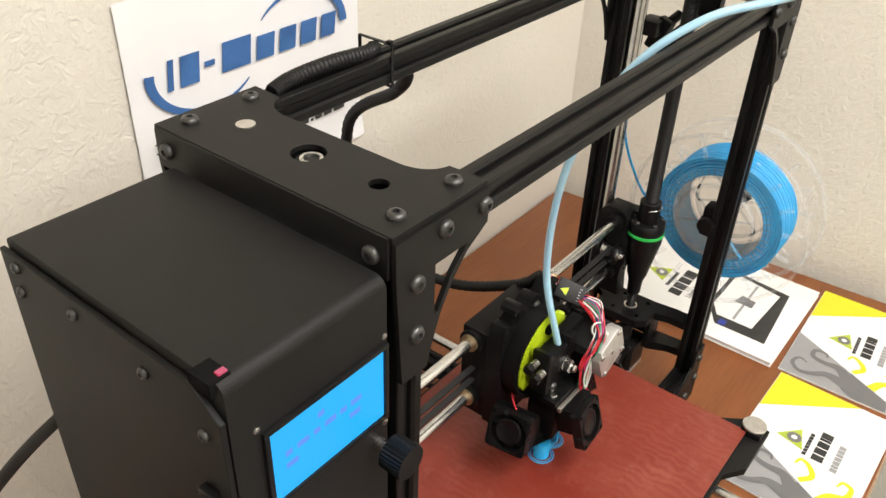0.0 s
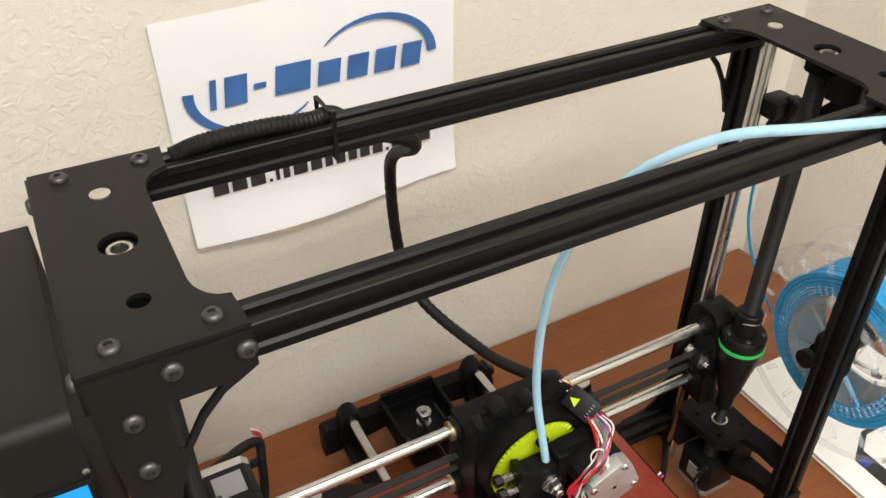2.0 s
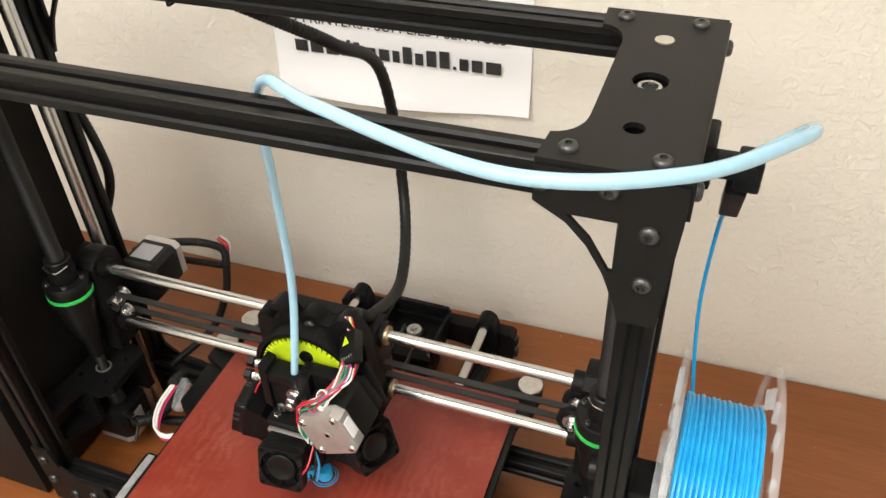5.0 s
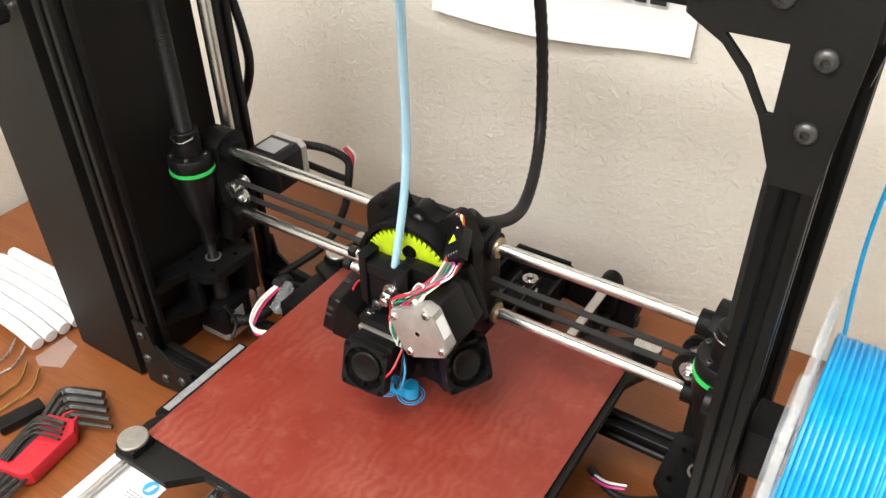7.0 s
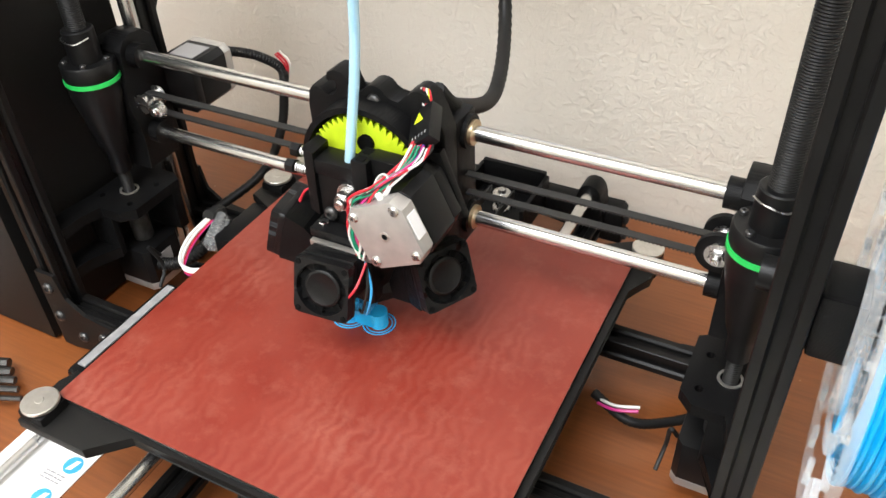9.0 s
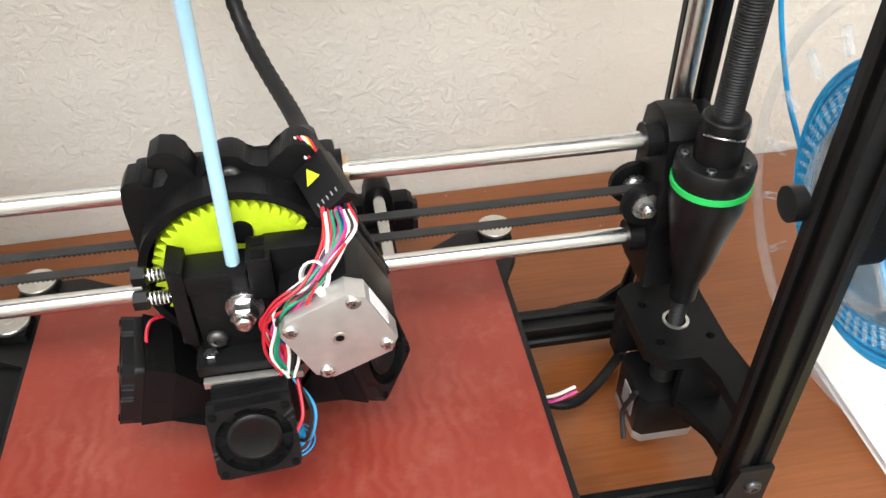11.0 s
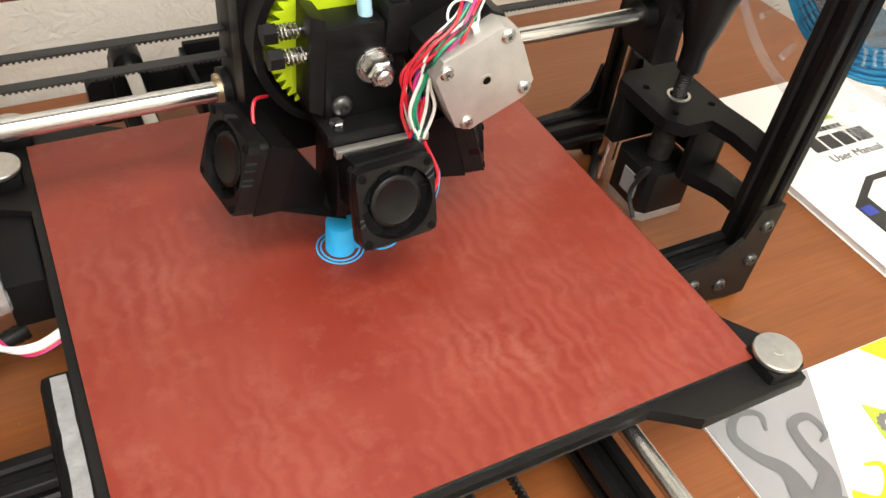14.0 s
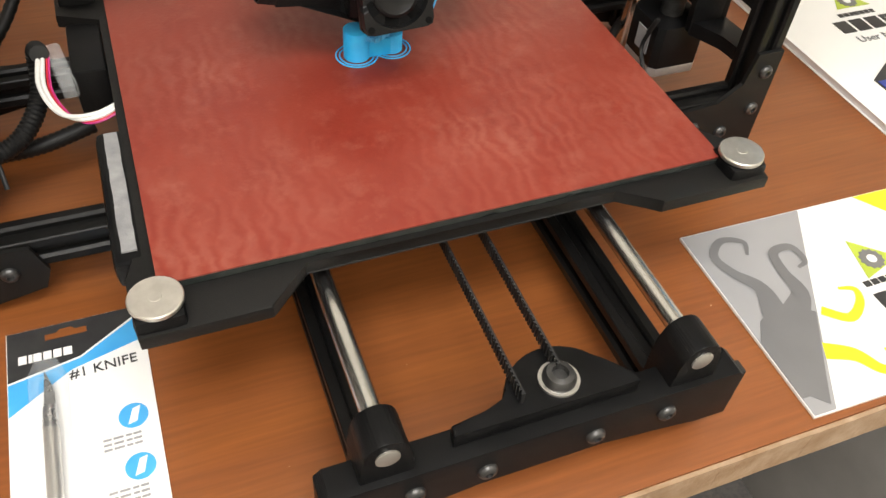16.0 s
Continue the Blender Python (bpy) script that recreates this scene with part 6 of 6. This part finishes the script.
def brochure(ox, oy, turn, label):
    """A landscape booklet: grey corner with dark curling arms, a white band, a yellow corner and an emblem."""
    p = thing("brochure", (ox + 0.108, oy + 0.072, 0), label, "brochure", "brochures beside the printer")
    M = pose(ox, oy, 0, 0, 0, turn)
    W, H, t = 0.2160, 0.1420, 0.0022
    z = t + 0.0002
    q = lambda x, y: tuple((M @ Vector((x, y, 0)))[:2])
    o = lambda pts: [q(*a) for a in pts]
    flat("booklet", o([(0, 0), (W, 0), (W, H), (0, H)]), 0.0003, t, GLOSSPAPER, p, None, "glossy white booklet")
    flat("grey_field", o([(0.0006, 0.0006), (0.0150, 0.0006), (0.0930, H - 0.0006), (0.0006, H - 0.0006)]), z, z + 0.0002, INK_GREY, p, None, "grey corner field")
    flat("yellow_field", o([(0.1400, H - 0.0006), (W - 0.0006, 0.0420), (W - 0.0006, H - 0.0006)]), z, z + 0.0002, INK_YELLOW, p, None, "yellow corner field")
    zz = z + 0.0004
    body_pts = [(0.0006, 0.012), (0.0006, 0.052), (0.010, 0.066), (0.024, 0.073), (0.036, 0.072), (0.048, 0.062), (0.041, 0.050), (0.032, 0.035), (0.022, 0.018), (0.0140, 0.004), (0.006, 0.012)]
    flat("creature_shape", o(body_pts), zz, zz + 0.0002, INK_DARKGREY, p, None, "dark grey curling shape")
    ribbon([q(*a) for a in ((0.022, 0.066), (0.026, 0.088), (0.016, 0.104), (0.012, 0.120), (0.024, 0.131), (0.038, 0.126), (0.034, 0.115))], (0.0090, 0.0052, 0.0036, 0.0030, 0.0026, 0.0020, 0.0010), zz + 0.0003, INK_DARKGREY, p, "curl")
    ribbon([q(*a) for a in ((0.034, 0.064), (0.048, 0.078), (0.048, 0.096), (0.052, 0.112), (0.066, 0.113), (0.068, 0.100), (0.060, 0.096))], (0.0090, 0.0056, 0.0038, 0.0032, 0.0028, 0.0020, 0.0010), zz + 0.0004, INK_DARKGREY, p, "curl")
    ribbon([q(*a) for a in ((0.052, 0.062), (0.066, 0.052), (0.080, 0.060), (0.084, 0.070), (0.074, 0.074))], (0.0034, 0.0034, 0.0028, 0.0020, 0.0010), zz, INK_YELLOW, p, "yellow_curl")
    ribbon([q(*a) for a in ((0.034, 0.036), (0.050, 0.028), (0.060, 0.014), (0.076, 0.012), (0.080, 0.022), (0.070, 0.026))], (0.0060, 0.0050, 0.0034, 0.0026, 0.0020, 0.0010), zz, INK_YELLOW, p, "yellow_curl")
    c = q(0.1120, 0.0900)
    tri_logo(c[0], c[1], 0.0170, z, p, turn + 18)
    al = (math.cos(radians(turn + 2)), math.sin(radians(turn + 2)))
    ac = (-al[1], al[0])
    bars(*q(0.0930, 0.0690), al, ac, (0.005, 0.005, 0.005, 0.004, 0.005, 0.005, 0.005), 0.0045, z, INK_BLACK, p)
    bars(*q(0.0930, 0.0500), al, ac, (0.010, 0.010, 0.010, 0.004, 0.010), 0.0130, z, INK_BLACK, p)
    bars(*q(0.0880, 0.0330), al, ac, (0.006, 0.005, 0.006, 0.006, 0.005, 0.006, 0.006), 0.0075, z, INK_GREY, p)
    p.location += Vector((-0.0060, -0.0050, DESK))


brochure(0.1800, -0.2955, -1.0, "glossy brochure with grey, white and yellow fields by the bed")
brochure(0.4070, -0.2930, 1.5, "glossy brochure with grey, white and yellow fields by the wall")


def knife_card():
    """Hang card with a craft knife under a clear blister."""
    p = thing("knife_package", (-0.208, -0.17, 0), "white hang card with a craft knife in a clear blister", "knife package")
    M = pose(-0.2390, -0.0760, 0, 0, 0, 0.0)
    q = lambda x, y: tuple((M @ Vector((x, y, 0)))[:2])
    o = lambda pts: [q(*a) for a in pts]
    W, L, t = 0.0720, 0.2050, 0.0012
    flat("card", o([(0, -L), (W, -L), (W, 0), (0, 0)]), 0.0003, t, GLOSSPAPER, p, None, "glossy white card")
    z = t + 0.0002
    flat("black_header", o([(0.0004, -0.034), (W * 0.52, -0.0265), (W - 0.0004, -0.004), (W - 0.0004, -0.0004), (0.0004, -0.0004)]), z, z + 0.0002, INK_BLACK, p, None, "black header")
    flat("blue_field", o([(0.0004, -0.056), (W * 0.45, -0.0345), (W - 0.0004, -0.0240), (W - 0.0004, -0.006), (W * 0.52, -0.0280), (0.0004, -0.0355)]), z, z + 0.0002, INK_CYAN, p, None, "blue slanting field")
    flat("hang_slot", o([(0.020, -0.0065), (0.026, -0.0065), (0.028, -0.0045), (0.034, -0.0045), (0.036, -0.0065), (0.042, -0.0065), (0.042, -0.0105), (0.020, -0.0105)]), z + 0.0003, z + 0.0004, WOOD, p, None, "hang slot")
    bars(*q(0.006, -0.0235), (math.cos(radians(-1)), math.sin(radians(-1))), (-math.sin(radians(-1)), math.cos(radians(-1))), (0.0042, 0.002, 0.0042, 0.0042, 0.0042, 0.0045), 0.0055, z + 0.0003, GLOSSPAPER, p)
    letters("printed_line", "#1 KNIFE", 0.0088, M @ pose(0.0310, -0.0410, z + 0.0003, 0, 0, 2), INK_BLACK, p)
    for k, y in enumerate((-0.0740, -0.1045)):
        bm = bmesh.new()
        lathe(bm, [(0.0075, z), (0.0075, z + 0.0003)], Matrix.Translation((*q(0.0600, y), 0)), 28)
        part("round_mark", bm, INK_CYAN, p, "blue round mark", smooth=False)
        c = q(0.0600, y)
        flat("mark_shape", [(c[0] - 0.003, c[1] - 0.005), (c[0] + 0.0015, c[1] - 0.004), (c[0] + 0.004, c[1] + 0.005), (c[0], c[1] + 0.004)], z + 0.0004, z + 0.0006, GLOSSPAPER, p)
        for r in range(3):
            bars(*q(0.0440, y - 0.0115 - 0.003 * r), (1, 0), (0, 1), (0.004, 0.005, 0.003, 0.004), 0.0012, z, INK_GREY, p)
    # knife
    bm = bmesh.new()
    rod(bm, (*q(0.0215, -0.074), 0.0075), (*q(0.0215, -0.180), 0.0075), 0.0038, 20)
    part("knife_handle", bm, BRUSHED, p, "knurled metal handle")
    bm = bmesh.new()
    rod(bm, (*q(0.0215, -0.0600), 0.0075), (*q(0.0215, -0.0740), 0.0075), 0.0034, 20, 0.0040)
    part("collet", bm, ZINC, p)
    flat("blade", o([(0.0185, -0.062), (0.0245, -0.062), (0.0245, -0.050), (0.0200, -0.036)]), 0.0072, 0.0078, ZINC, p, None, "pointed steel blade")
    bm = bmesh.new()
    prism(bm, o([(0.0120, -0.186), (0.0310, -0.186), (0.0310, -0.040), (0.0270, -0.031), (0.0160, -0.031), (0.0120, -0.040)]), 0.0016, 0.0125, None, 0.003)
    part("blister", bm, BLISTER, p, "clear plastic blister")
    p.location += Vector((0.0075, -0.031, DESK))


knife_card()


def hex_keys():
    """Red holder with black angle keys fanned out of both sides."""
    p = thing("hex_key_set", (-0.34, -0.19, 0), "black hex keys in a red plastic holder", "hex keys")
    M = pose(-0.3350, -0.2010, 0, 0, 0, 100)
    bm = bmesh.new()
    prism(bm, [(-0.036, -0.017), (-0.030, -0.024), (0.022, -0.026), (0.034, -0.016), (0.030, 0.012), (0.016, 0.020), (-0.006, 0.016), (-0.028, 0.018), (-0.037, 0.010)], 0.002, 0.0185, M, 0.0028)
    holder = part("holder", bm, RED_PLASTIC, p, "red moulded holder")
    bm = bmesh.new()
    put_box(bm, (0.042, 0.006, 0.0008), (0, 0, 0), M @ pose(-0.006, 0.004, 0.0187))
    part("label_bar", bm, INK_BLACK, holder, "dark label strip", smooth=False)
    bm = bmesh.new()
    ring(bm, 0.0060, 0.0085, 0.008, 0.013, M @ pose(0.036, -0.004, 0), 24)
    part("loop", bm, RED_PLASTIC, holder, "red hanging loop")
    for k in range(5):
        r = 0.0043 - 0.0005 * k
        y = 0.014 - 0.0092 * k
        bm = bmesh.new()
        reach = 0.082 - 0.0075 * k
        sweep(bm, [M @ Vector(v) for v in ((-0.060 - 0.004 * k, y * 0.7, 0.010), (0.0, y * 0.85, 0.011), (reach - 0.030, y + 0.012, 0.012), (reach - 0.022, y + 0.0115, 0.012), (reach - 0.017, y + 0.006, 0.012), (reach - 0.009, y - 0.028, 0.012))], r, 6, 5)
        part("key", bm, BOLT, p, "black steel angle key")
    for k in range(4):
        r = 0.0023 - 0.0003 * k
        bm = bmesh.new()
        y = -0.002 - 0.0030 * k
        e = 0.018 - 0.0055 * k
        sweep(bm, [M @ Vector(v) for v in ((-0.030, y + 0.014, 0.021), (e - 0.010, y + 0.017, 0.022), (e, y + 0.016, 0.022), (e + 0.004, y + 0.011, 0.022), (e + 0.006, y - 0.012, 0.021))], r, 6, 5)
        part("key", bm, BOLT, p, "small black angle key")
    bm = bmesh.new()
    put_box(bm, (0.044, 0.018, 0.010), (0, 0, 0), pose(-0.385, -0.186, 0.006, 0, 0, 75), 0.002)
    k = part("key_case", bm, PLASTIC, p, "dark plastic key case")
    p.location += Vector((0.043, -0.007, DESK))


hex_keys()


def tube_pack():
    """White soft tubes side by side in a clear bag, curved over the desk."""
    p = thing("packing_bag", (-0.54, -0.07, 0), "clear bag of white ribbed tubes lying on the desk", "bag")
    for k in range(6):
        bm = bmesh.new()
        y, e = -0.1060 + 0.0155 * k, 0.002 * k
        sweep(bm, [(-0.640 + e, y + 0.006, 0.009), (-0.600 + e, y + 0.003, 0.014), (-0.550 + e, y + 0.001, 0.017), (-0.500 + e, y, 0.015), (-0.462 + e, y - 0.002, 0.009)], 0.0073, 12, 8)
        part("tube", bm, PAPER, p, "white soft tube")
    bm = bmesh.new()
    prism(bm, [(-0.456, -0.080), (-0.432, -0.083), (-0.418, -0.112), (-0.442, -0.124), (-0.456, -0.118)], 0.0006, 0.0016)
    part("bag_edge", bm, BLISTER, p, "clear bag edge", smooth=False)
    p.location += Vector((0.0480, -0.014, DESK))


tube_pack()


def tweezers(x, y, turn, mat, label):
    p = thing("tweezers", (x, y, 0), label, "tweezers", "tweezers")
    M = pose(x, y, 0, 0, 0, turn)
    for s in (-1, 1):
        bm = bmesh.new()
        sweep(bm, [M @ Vector(v) for v in ((-0.110, s * 0.0012, 0.003), (-0.065, s * 0.0050, 0.003), (-0.020, s * 0.0092, 0.003), (0.0, s * 0.0098, 0.0035), (0.019, s * 0.0098 + 0.013, 0.006))], 0.0013, 6, 6)
        part("prong", bm, mat, p)
    p.location += Vector((0.048, -0.005, DESK))
    return p


tweezers(-0.4270, -0.1570, 92, GOLD, "thin gold steel tweezers with bent tips on the desk")
tweezers(-0.4720, -0.1440, 86, ZINC, "bright steel tweezers lying beside the gold pair")

bm = bmesh.new()
sweep(bm, [(-0.345, 0.074, 0.40), (-0.400, 0.120, 0.33), (-0.450, 0.180, 0.22), (-0.520, 0.220, 0.10), (-0.580, 0.230, 0.040), (-0.630, 0.180, DESK + 0.0045), (-0.660, 0.060, DESK + 0.0045)], 0.0042, 10, 10)
solid("power_cord", bm, RUBBER, "black power cord hanging behind the control case", "cord")
